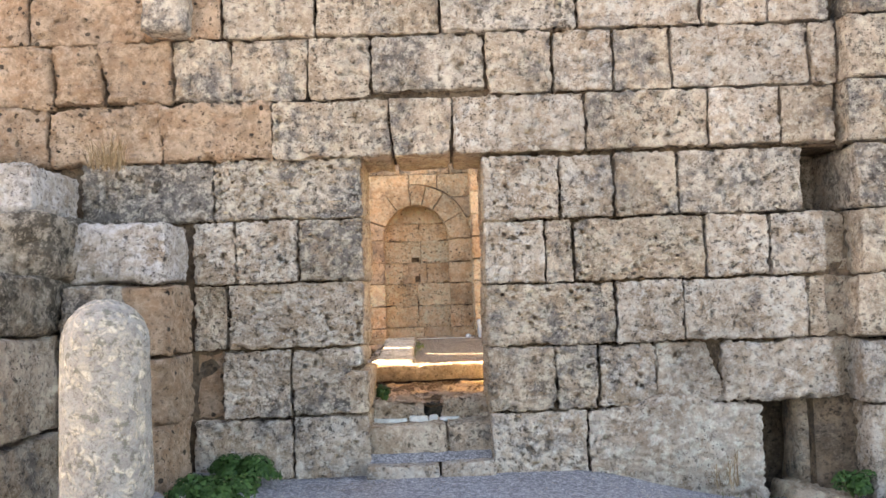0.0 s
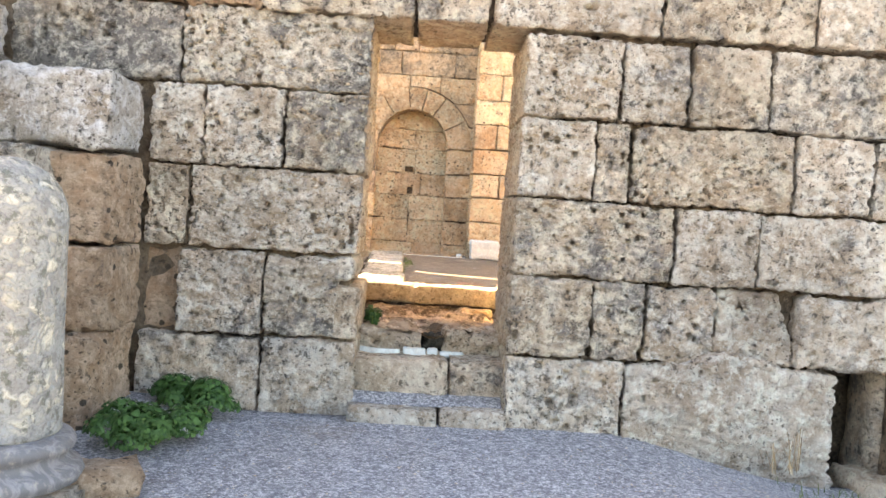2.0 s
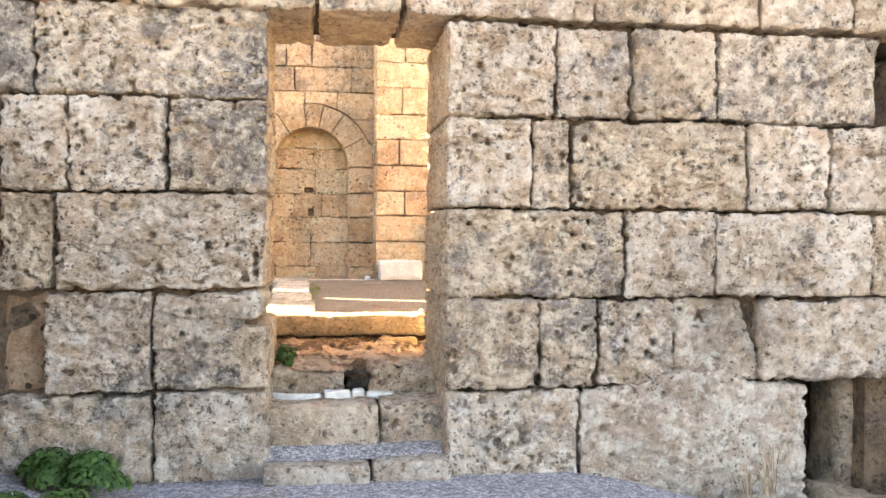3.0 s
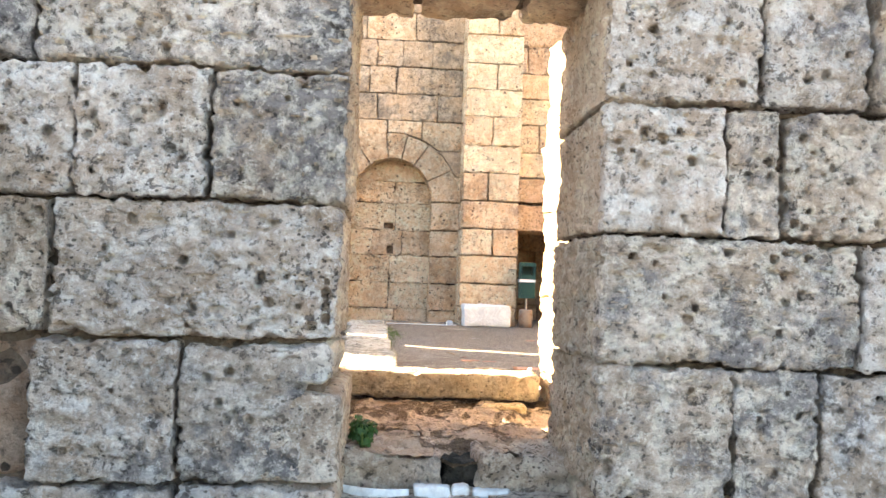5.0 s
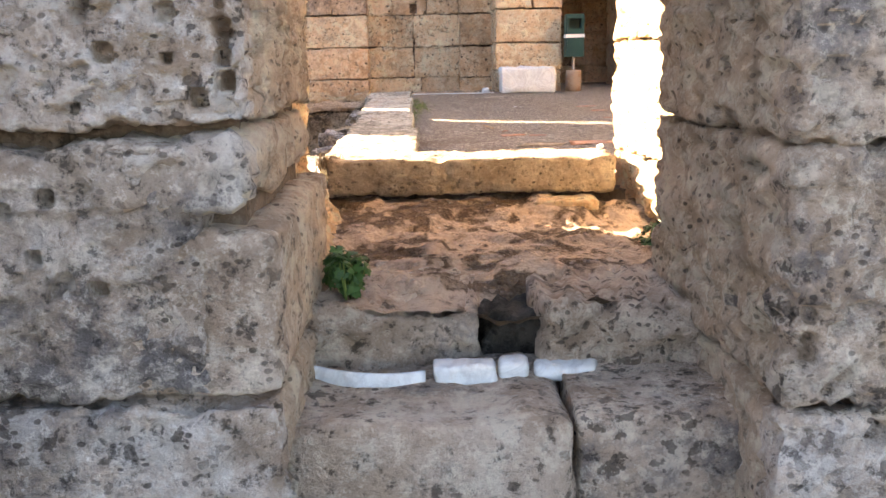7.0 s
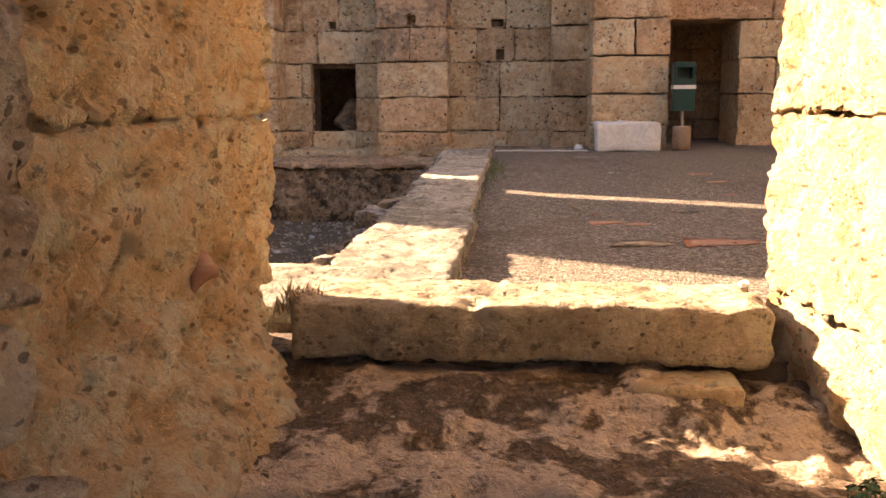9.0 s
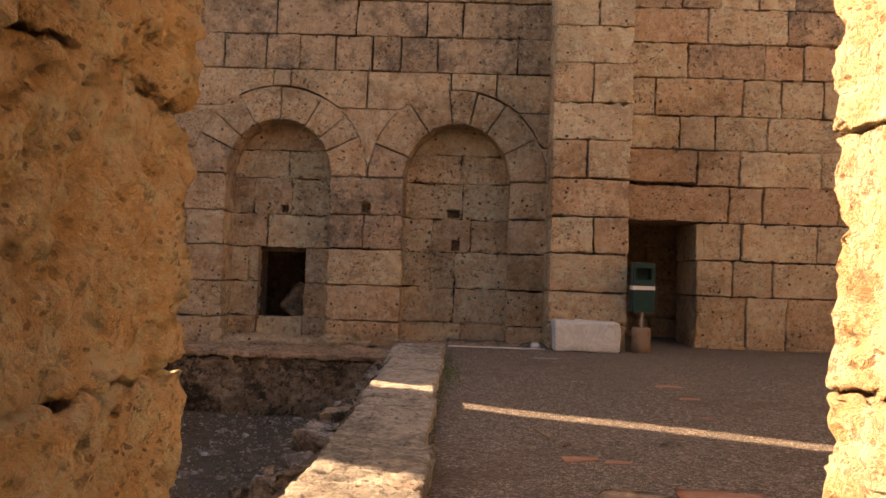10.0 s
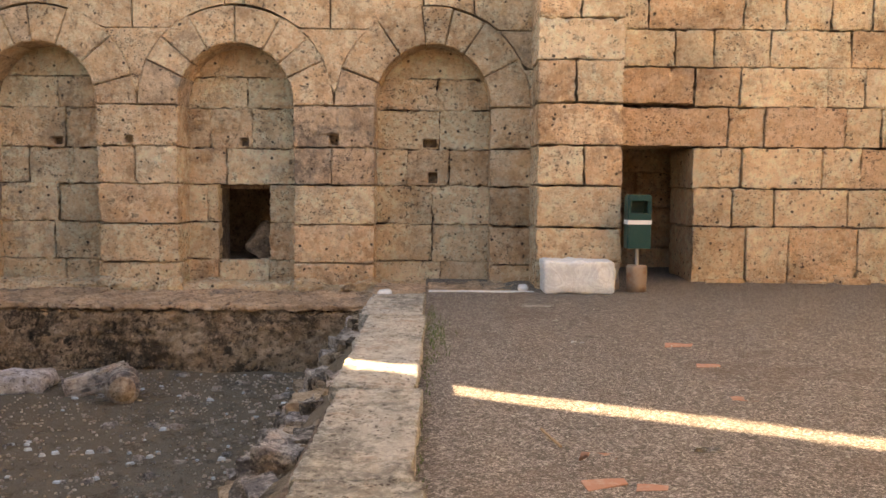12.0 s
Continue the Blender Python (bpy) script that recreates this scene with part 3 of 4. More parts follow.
# ruined pier and wall stub on the left
for x0, x1, y0, y1, z0, z1, m, r in (
        (-2.62, -1.98, 7.05, 7.95, -0.1, 0.62, limestone_warm, 0.06), (-2.62, -1.96, 7.22, 7.95, 0.62, 1.17, limestone_warm, 0.05),
        (-2.64, -1.97, 7.3, 7.95, 1.17, 1.76, limestone_warm, 0.05), (-2.86, -1.98, 7.28, 7.95, 1.78, 2.30, white_crust, 0.1),
        (-4.4, -2.72, 6.0, 7.95, -0.1, 0.66, limestone, 0.06), (-4.4, -2.75, 6.0, 7.9, 0.66, 1.4, limestone, 0.06),
        (-2.72, -2.40, 6.9, 7.9, -0.1, 0.95, limestone, 0.05), (-2.74, -2.36, 6.95, 7.9, 0.95, 1.78, limestone_grey, 0.06),
        (-4.4, -2.76, 6.1, 7.9, 1.4, 1.86, lichen_stone, 0.09), (-4.2, -2.72, 6.8, 7.9, 1.80, 2.36, lichen_stone, 0.13),
        (-4.4, -2.95, 7.0, 7.95, 2.32, 2.78, white_crust, 0.08)):
    block("stone_block", x0, x1, y0, y1, z0, z1, m, wall_front, r=0.7 * r, step=0.035, amp=0.026, ystep=0.05, pit=0.03)

# ---- passage through the wall ----
passage = boxes("wall_passage", [(-1.2, -0.84, 8.9, 10.7, -0.5, 3.5), (1.22, 1.6, 8.9, 10.7, -0.5, 3.5)], core)
tagged(passage, "golden pitted limestone side walls of the passage", kind="structure")
def splay(p):
    return Vector((p.x - 0.16 * p.y, p.y, p.z))


for z0, z1, cut in ((0.3, 0.78, 9.9), (0.78, 1.36, 10.1), (1.36, 2.0, 9.6), (2.0, 2.62, 10.0), (2.62, 3.3, 9.7)):
    o = -0.06 if z0 < 0.5 else 0.0
    block("stone_block", -1.2, -0.70 + rnd.uniform(-0.03, 0.02) + o, 9.0, cut, z0, z1, golden, passage, r=0.03, step=0.024, amp=0.026, ystep=0.024, pit=0.05, gap=0.002)
    block("stone_block", -1.2, -0.71 + rnd.uniform(-0.02, 0.02) + o, cut, 10.87, z0, z1, golden, passage, r=0.03, step=0.024, amp=0.026, ystep=0.024, pit=0.05, gap=0.002)
    block("stone_block", 1.08 + rnd.uniform(-0.02, 0.02), 1.6, 8.96, 9.95, z0, z1, golden, passage, r=0.03, step=0.024, amp=0.026, ystep=0.024, pit=0.05, gap=0.002)
    cut = 9.95 + rnd.uniform(-0.1, 0.1)
    block("stone_block", 1.005 + rnd.uniform(-0.012, 0.012), 1.6, cut, 10.88, z0, z1, golden, passage, warp=splay, r=0.02, step=0.024, amp=0.018, ystep=0.024, pit=0.045, gap=0.002)


def shelving(p):
    """Upper edge worn back towards the wall."""
    back = 0.17 * smooth01(p.z, -0.12, 0.26) + 0.09 * smooth01(p.y, -0.3, 0.8)
    return Vector((p.x - back if p.x > -0.1 else p.x, p.y, p.z + (0.04 * noise.noise((p.y * 3, 2, 1)) if p.z > 0.1 else 0)))


block("stone_block", -1.1, -0.46, 9.02, 10.56, 0.30, 0.93, golden, passage, r=0.06, step=0.024, amp=0.04, ystep=0.024, gap=0, pit=0.05, warp=shelving)


def floor_height(x, y):
    z = 0.60 - 0.10 * smooth01(y, 8.9, 9.9) + 0.05 * smooth01(y, 10.1, 10.6)
    lump = noise.noise((x * 3.4, y * 3.4, 21))
    z += 0.035 * noise.noise((x * 2.2, y * 2.2, 1)) + 0.03 * min(1.0, max(0.0, lump - 0.05) * 9) + 0.016 * noise.noise((x * 9, y * 9, 4)) + 0.012 * noise.noise((x * 21, y * 21, 9))
    z -= 0.11 * math.exp(-((x - 0.17) / 0.15) ** 2 - ((y - 8.70) / 0.16) ** 2)
    z -= 0.05 * math.exp(-((x - 0.42) / 0.13) ** 4 - ((y - 9.85) / 0.12) ** 4)
    return z - 0.03 * smooth01(x, 0.4, 0.9)


floor = sheet("floor", span(-0.9, 1.2, 130), span(8.58, 10.8, 140), floor_height, passage_earth, label="uneven rocky earth floor of the passage")
steps = boxes("stairs", [(-0.55, 0.75, 8.3, 8.9, -0.5, 0.30)], core)
tagged(steps, "worn limestone entrance steps", kind="structure")
block("step_slab", -0.45, 0.2, 7.80, 8.4, -0.3, 0.13, limestone_pale, steps, r=0.03, step=0.08, amp=0.012)
block("step_slab", 0.2, 0.70, 7.82, 8.4, -0.3, 0.14, limestone_pale, steps, r=0.03, step=0.08, amp=0.012)
block("step_slab", -0.46, 0.27, 8.13, 8.7, 0.05, 0.43, limestone, steps, r=0.03, step=0.07, amp=0.018)
block("step_slab", 0.27, 0.72, 8.15, 8.7, 0.05, 0.44, limestone, steps, r=0.03, step=0.07, amp=0.018)
for x0, x1, y0, z1, m in ((-0.47, 0.07, 8.56, 0.60, limestone), (0.05, 0.29, 8.62, 0.555, black_moss), (0.24, 0.80, 8.50, 0.61, limestone)):
    block("step_slab", x0, x1, y0, 9.0, 0.36, z1, m, steps, r=0.04, step=0.022, amp=0.035, gap=0, pit=0.04)
sheet("gravel", span(-0.43, 0.67, 24), span(7.96, 8.2, 10), lambda x, y: 0.125 + 0.06 * smooth01(y, 7.96, 8.15) + 0.012 * noise.noise((x * 7, y * 7, 2)), grey_gravel, "", "", steps)
for x0, x1, y0, z0, z1 in ((-0.08, 0.10, 8.43, 0.40, 0.470), (0.10, 0.20, 8.44, 0.40, 0.478), (0.21, 0.40, 8.46, 0.40, 0.452)):
    block("marble_edging", x0, x1, y0, y0 + 0.08, z0, z1, white_marble, steps, r=0.016, step=0.014, amp=0.012, label="broken white marble edging")
bm = bmesh.new()
ring = []
for i in range(13):
    u = i / 12
    x, y = -0.43 + 0.33 * u, 8.55 - 0.13 * math.sin(math.pi * (0.12 + 0.55 * u))
    ring.append([bm.verts.new((x, y + dy, z)) for dy, z in ((0, 0.41), (0.002, 0.448), (0.008, 0.455), (0.02, 0.452), (0.024, 0.41))])
for p, q in zip(ring, ring[1:]):
    for i in range(4):
        bm.faces.new((p[i], q[i], q[i + 1], p[i + 1]))
bm.faces.new(list(reversed(ring[0])))
bm.faces.new(ring[-1])
part("marble_edging", bm, white_marble, steps, "curved white marble rim", True)
sill = block("threshold", -0.60, 0.90, 10.58, 10.97, 0.585, 0.79, sill_stone, None, r=0.026, step=0.022, amp=0.012, ystep=0.022, pit=0.016)
tagged(sill, "long worn limestone threshold block", kind="structure")
tagged(boxes("threshold_footing", [(-0.9, 1.2, 10.68, 10.9, 0.2, 0.59)], core), "dark earth under the threshold", kind="structure")

# ---- curb beside the sunken pool ----
curb = boxes("kerb", [(-0.78, -0.30, 10.98, 19.5, -0.6, 0.60)], core)
tagged(curb, "line of worn limestone slabs edging the sunken pool", kind="structure")
for a, b, l, rgt, top in ((10.99, 13.22, -0.70, -0.14, 0.72), (13.22, 14.9, -0.72, -0.20, 0.715), (14.9, 16.4, -0.77, -0.24, 0.72), (16.4, 17.9, -0.80, -0.25, 0.71), (17.9, 19.5, -0.90, -0.29, 0.715)):
    block("slab", l, rgt, a + 0.008, b - 0.008, 0.50, top, slab_stone, curb, r=0.02, step=0.03, amp=0.010, gap=0, ystep=0.03, pit=0.018)

# ---- sunken pool ----
def pool_height(x, y):
    z = -0.40 + 0.03 * noise.noise((x * 1.5, y * 1.5, 2)) + 0.015 * noise.noise((x * 7, y * 7, 6))
    return z + 0.95 * smooth01(x, -1.75, -0.75) + 0.07 * noise.noise((x * 4, y * 4, 11)) * smooth01(x, -1.9, -1.3)


pool_floor = sheet("floor_pool", span(-9, -2.4, 40) + span(-2.3, -0.7, 26), span(10.8, 20.6, 120), pool_height, pool_earth, label="damp stony earth floor of the sunken pool")
pool_wall = boxes("wall_pool", [(-9, -0.9, 20.55, 21.9, -0.7, 0.42)], core)
tagged(pool_wall, "low blackened masonry wall of the sunken pool", kind="structure")
block("render_coat", -9.0, -0.88, 20.375, 20.8, -0.7, 0.36, pool_stone, pool_wall, r=0.04, step=0.04, amp=0.045, gap=0, pit=0.05, label="stained mortar coat of the pool wall")
for z0, z1, step in ((-0.55, -0.18, 0.7), (-0.18, 0.12, 0.5), (0.12, 0.37, 0.6), (0.37, 0.46, 1.4)):
    x = -9.0
    while x < -0.9:
        w = step * rnd.uniform(0.55, 1.5)
        top = z0 > 0.3
        block("stone_block", x, min(x + w, -0.85), 20.38 + rnd.uniform(-0.02, 0.03) - (0.05 if top else 0), 21.9 if top else 20.9, z0, z1 + rnd.uniform(-0.01, 0.01), ochre_grey if top else pool_stone, pool_wall, r=0.03, step=0.045, amp=0.03, gap=0.002 if top else -0.01, pit=0.04)
        x += w

# ---- far wall with niches ----
NY, BACK = 21.9, 22.45
LEVELS = (0.45, 0.83, 1.38, 1.94, 2.47, 3.05)
CENTRES = (-5.81, -3.04, -0.27)
HALF, RISE, OUT, SPRING = 0.81, 0.86, 1.385, 3.05
wall_far = boxes("wall_north", [(-12, 0.6, 22.62, 23.2, 0.0, 0.78), (-12, -3.45, 22.62, 23.2, 0.78, 1.88), (-2.67, 0.6, 22.62, 23.2, 0.78, 1.88),
                                (-12, 2.4, 22.62, 23.2, 1.88, 7.6), (0.62, 2.4, 22.2, 23.2, 0.0, 4.3), (-12, 2.4, 22.3, 22.62, 4.3, 7.6),
                                (-12, -7.3, 22.3, 22.62, 0, 4.3)], core)
tagged(wall_far, "tall ochre ashlar wall with round arched niches", kind="structure")


def pick_far(z):
    u = rnd.random()
    if z > 4.6:
        return ochre_grey if u < 0.7 else ochre
    return ochre_grey if u < 0.18 else ochre_light if u < 0.5 else ochre


def pick_door(x, z):
    u = rnd.random()
    if x < 2.5 and 2.4 < z < 3.6:
        return ochre_red
    if z > 4.6:
        return ochre_grey if u < 0.35 else ochre_light if u < 0.7 else ochre_red
    return ochre if u < 0.25 else ochre_red if u < 0.31 else ochre_light


SOCKETS = [(-4.60, -4.48, 2.515, 2.62), (-1.73, -1.59, 2.51, 2.66), (-5.88, -5.71, 2.51, 2.62), (-3.11, -2.98, 2.51, 2.63), (-0.42, -0.22, 2.51, 2.63),
           (-0.34, -0.20, 1.98, 2.15), (-5.88, -5.74, 1.79, 1.90), (-4.24, -4.10, 5.90, 6.2)]
FB = dict(sockets=SOCKETS, r=0.022, step=0.05, amp=0.016, gap=0.0045, pit=0.025, bored=3)
NB = dict(FB, gap=0.0022, r=0.012, amp=0.02)
PIERS = [(-7.4, -6.62), (-5.0, -3.85), (-2.23, -1.08), (0.54, 1.2)]
for n, (a, b) in enumerate(PIERS):
    for i, (z0, z1) in enumerate(zip(LEVELS, LEVELS[1:])):
        cuts = [a, b]
        if i == 3 and n in (1, 2):
            cuts = [a, (a + b) / 2 - 0.03, b]
        for p, q in zip(cuts, cuts[1:]):
            block("ashlar_block", p, q, NY + rnd.uniform(-0.015, 0.015), 22.6, z0, z1, pick_far(z0), wall_far, **FB)
    if 0 < n < 3:
        block("ashlar_block", a - 0.05, b + 0.05, NY - 0.12, 22.5, 0.40, 0.60, ochre_light, wall_far, r=0.08, step=0.05, amp=0.06, pit=0.04)
N_BACK = [  # joints of the niche backs, row by row, from the niche's centre
    ((-0.9, 0.1, 0.9), (-0.9, -0.05, 0.9), (-0.9, 0.02, 0.9), (-0.9, -0.4, 0.25, 0.9), (-0.9, 0.15, 0.9)),
    ((-0.9, -0.39, 0.36, 0.9), (-0.9, -0.39, 0.36, 0.9), (-0.9, -0.55, -0.39, 0.36, 0.9), (-0.9, -0.26, 0.9), (-0.9, -0.5, 0.12, 0.9)),
    ((-0.9, 0.12, 0.9), (-0.9, 0.0, 0.9), (-0.9, 0.0, 0.9), (-0.9, -0.38, 0.24, 0.9), (-0.9, 0.10, 0.9))]
for n, c in enumerate(CENTRES):
    for i, (z0, z1) in enumerate(zip(LEVELS, LEVELS[1:])):
        js = N_BACK[n][i]
        for a, b in zip(js, js[1:]):
            if n == 1 and i in (1, 2) and abs(a + 0.39) < 0.01:
                continue
            block("ashlar_block", c + a, c + b, BACK + rnd.uniform(-0.02, 0.02), 22.7, z0, z1, ochre_light if rnd.random() < 0.7 else ochre, wall_far, **NB)
    for a, b, z0, z1 in ((-0.9, 0.05, 3.05, 3.5), (0.05, 0.9, 3.05, 3.5), (-0.9, 0.9, 3.5, 4.05)):
        block("ashlar_block", c + a, c + b, BACK + rnd.uniform(-0.02, 0.02), 22.7, z0, z1, ochre_light if rnd.random() < 0.7 else ochre, wall_far, **NB)
    block("ashlar_block", c - 0.84, c + 0.84, 21.84, 22.5, 0.25, 0.54, ochre_light, wall_far, r=0.06, step=0.045, amp=0.045, gap=0, pit=0.03)
    # voussoirs
    count = 8 - (n == 2)
    turns = [math.pi * (i + (0.26 * math.sin(i * 5 + 2 * n) if 0 < i < count else 0)) / count for i in range(count + 1)]
    for t0, t1 in zip(turns, turns[1:]):
        arc = [t0 + (t1 - t0) * i / 4 for i in range(5)]
        poly = [(c + HALF * math.cos(t), SPRING + RISE * math.sin(t)) for t in arc] + [(c + OUT * math.cos(t), SPRING + 1.4 * math.sin(t) * (1 + 0.02 * math.sin(3 * t0 + n))) for t in reversed(arc)]
        prism("voussoir", poly, NY, 22.6, ochre if rnd.random() < 0.9 else ochre_grey, wall_far, bevel=0.016, gap=0.0075)


def ring(x):
    """Height of the upper side of the arch rings at x."""
    d = min(abs(x - c) for c in (-8.58, -5.81, -3.04, -0.27))
    return SPRING + 1.4 * math.sqrt(max(0.0, 1 - (d / OUT) ** 2))


def over_arch(x0, x1, z0, z1, mat):
    xs = span(x0, x1, 10)
    low = [(x, min(max(z0, ring(x)), z1 - 0.02)) for x in xs]
    prism("ashlar_block", low + [(x1, z1), (x0, z1)], NY, 22.5, mat, wall_far, bevel=0.016, gap=0.0075)


for mid in (-4.425, -1.655):
    over_arch(mid - 0.72, mid + 0.72, 3.2, 4.11, ochre)
    over_arch(mid - 1.25, mid - 0.05, 4.11, 4.70, ochre)
    over_arch(mid - 0.05, mid + 1.25, 4.11, 4.70, ochre)
over_arch(-0.405, 0.30, 4.11, 4.70, ochre)
over_arch(0.30, 1.2, 4.11, 4.70, ochre)
over_arch(-3.175, -2.905, 4.11, 4.70, ochre)
over_arch(-6.4, -5.675, 4.11, 4.70, ochre_grey)
over_arch(-7.4, -6.4, 4.11, 4.70, ochre)
over_arch(0.60, 1.25, 3.58, 4.11, ochre_grey)
over_arch(0.90, 1.25, 3.05, 3.58, ochre)
FAR_ROWS = [
    (4.70, 5.25, (-7.4, -6.6, -5.9, -5.2, -4.613, -3.951, -3.299, -2.773, -2.222, -1.638, -1.195, -0.632, 0.61, 1.2)),
    (5.25, 5.81, (-7.4, -6.3, -5.4, -4.336, -3.153, -1.899, -0.811, -0.247, 1.2)),
    (5.81, 6.36, (-7.4, -6.5, -5.5, -4.664, -4.043, -3.626, -2.982, -2.515, -1.928, -1.333, -0.68, -0.141, 0.465, 1.2)),
    (6.36, 6.95, (-7.4, -6.2, -5.3, -4.3, -3.5, -2.6, -1.7, -0.9, 0.1, 1.2)),
    (6.95, 7.6, (-7.4, -6.6, -5.6, -4.6, -3.4, -2.4, -1.4, -0.5, 0.4, 1.2))]
for z0, z1, js in FAR_ROWS:
    for a, b in zip(js, js[1:]):
        block("ashlar_block", a, b, NY + rnd.uniform(-0.02, 0.02), 22.4, z0, z1, pick_far(z0), wall_far, **FB)
for x0, x1 in ((-1.06, -0.30), (-0.30, 0.42), (0.42, 1.08)):
    block("ashlar_block", x0, x1, 20.64, 21.94, 0.2, 0.585 + rnd.uniform(-0.01, 0.02), ochre_grey, wall_far, r=0.04, step=0.06, amp=0.03, gap=0.002, pit=0.03)
# pilaster
P0, P1, PY = 1.10, 2.22, 20.95
pil_z = (0.5, 0.97, 1.41, 1.96, 2.49, 3.03, 3.58, 4.11, 4.68, 5.22, 5.73, 6.3, 6.95, 7.6)
for i, (z0, z1) in enumerate(zip(pil_z, pil_z[1:])):
    cuts = [P0, 1.66 + rnd.uniform(-0.06, 0.06), P1] if i in (3, 5, 7, 9, 11) else [P0, P1]
    for a, b in zip(cuts, cuts[1:]):
        block("ashlar_block", a, b, PY + rnd.uniform(-0.012, 0.012), 22.2, z0, z1, ochre_light if rnd.random() < 0.6 else ochre if z0 < 5 or rnd.random() < 0.6 else ochre_grey, wall_far, **FB)

# ---- wall with the low door ----
RY = 21.95
wall_door = boxes("wall_north_east", [(2.1, 9.2, 22.3, 23.3, 2.56, 7.6), (3.55, 9.2, 22.3, 23.3, 0.0, 2.56), (2.0, 2.3, 21.9, 23.3, 0.0, 2.56)], core)
tagged(wall_door, "tall ochre ashlar wall with a low dark doorway", kind="structure")
R_ROWS = [
    (0.5, 1.40, (3.42, 4.195, 4.796, 5.798, 6.7, 7.6, 9.0)), (1.40, 1.94, (3.42, 3.976, 4.575, 5.614, 6.5, 7.5, 9.0)),
    (1.94, 2.52, (3.40, 4.1, 5.232, 5.789, 6.9, 8.0, 9.0)), (2.52, 3.08, (2.2, 3.898, 4.414, 5.541, 6.04, 7.2, 8.2, 9.0)),
    (3.08, 3.63, (2.2, 3.405, 4.053, 5.263, 5.8, 6.9, 8.0, 9.0)), (3.63, 4.15, (2.2, 3.113, 3.665, 4.454, 5.581, 6.6, 7.5, 9.0)),
    (4.15, 4.73, (2.2, 2.733, 4.069, 4.658, 5.286, 5.871, 6.8, 7.9, 9.0)), (4.73, 5.27, (2.2, 3.209, 4.393, 4.983, 6.2, 7.3, 9.0)),
    (5.27, 5.81, (2.2, 3.51, 4.72, 5.814, 7.0, 8.0, 9.0)), (5.81, 6.39, (2.2, 2.455, 3.113, 3.693, 4.287, 4.837, 5.764, 6.7, 7.8, 9.0)),
    (6.39, 7.0, (2.2, 3.3, 4.3, 5.2, 6.2, 7.4, 9.0)), (7.0, 7.6, (2.2, 3.0, 4.1, 5.3, 6.1, 7.3, 9.0))]
for z0, z1, js in R_ROWS:
    for a, b in zip(js, js[1:]):
        slit = 0.045 if abs(z0 - 3.08) < 0.01 and a < 2.5 else 0.0
        deep = 23.2 if a < 3.45 and z0 < 2.6 else 22.4
        block("ashlar_block", a, b, RY + rnd.uniform(-0.02, 0.02), deep, z0 + slit, z1, pick_door(a, z0), wall_door, **FB)
room = boxes("wall_room", [(2.0, 6.0, 24.6, 24.9, 0.0, 2.9), (5.7, 6.0, 23.3, 24.6, 0.0, 2.9), (1.8, 2.1, 23.3, 24.6, 0.0, 2.9), (1.8, 6.0, 23.3, 24.9, 2.9, 3.1)], ochre)
tagged(room, "dim stone chamber behind the low doorway", kind="structure")
for z0, z1, a, m, b in ((0.5, 0.95, 2.1, 3.2, 4.0), (0.95, 1.6, 2.1, 2.9, 4.0), (1.6, 2.2, 2.1, 3.1, 4.0), (2.2, 2.8, 2.1, 2.8, 4.0)):
    block("ashlar_block", a, m, 24.2, 24.6, z0, z1, ochre, room, **FB)
    block("ashlar_block", m, b, 24.2, 24.6, z0, z1, ochre, room, **FB)

# ---- unseen walls that close the yard and shade it ----
wall_east = boxes("wall_east", [(9.0, 9.8, 10.0, 23.3, -0.5, 7.6)], ochre)
tagged(wall_east, "plain ochre stone wall closing the yard", kind="structure")
# added out of view: its heights and slit shape the sun patch and stripe
wall_west = boxes("wall_west", [(-9.6, -9.0, 10.5, 17.2, -0.7, 3.9), (-9.6, -9.0, 17.2, 19.62, -0.7, 8.5), (-9.6, -9.0, 19.62, 20.17, -0.7, 4.05), (-9.6, -9.0, 20.17, 22.6, -0.7, 8.5), (-12.0, -9.6, 22.0, 22.6, -0.7, 8.5)], ochre)
tagged(wall_west, "unseen ochre stone wall added to shade the yard, with a sunlight slit", kind="structure")

# ---- things ----
def lathe(bm, rows, n=32, wobble=0.0, seed=0.0):
    rings = []
    for r, z in rows:
        rings.append([bm.verts.new((r * math.cos(a) * (1 + wobble * noise.noise((math.cos(a) * 2 + seed, math.sin(a) * 2, z * 3))),
                                    r * math.sin(a) * (1 + wobble * noise.noise((math.cos(a) * 2 + seed, math.sin(a) * 2, z * 3))), z))
                      for a in (2 * math.pi * i / n for i in range(n))])
    for p, q in zip(rings, rings[1:]):
        for i in range(n):
            bm.faces.new((p[i], p[(i + 1) % n], q[(i + 1) % n], q[i]))
    bm.faces.new(rings[-1])
    bm.faces.new(list(reversed(rings[0])))


def empty(name, x, y, z, rz=0.0, rx=0.0, ry=0.0):
    e = new(name)
    e.matrix_world = pose(x, y, z, rx, ry, rz)
    return e


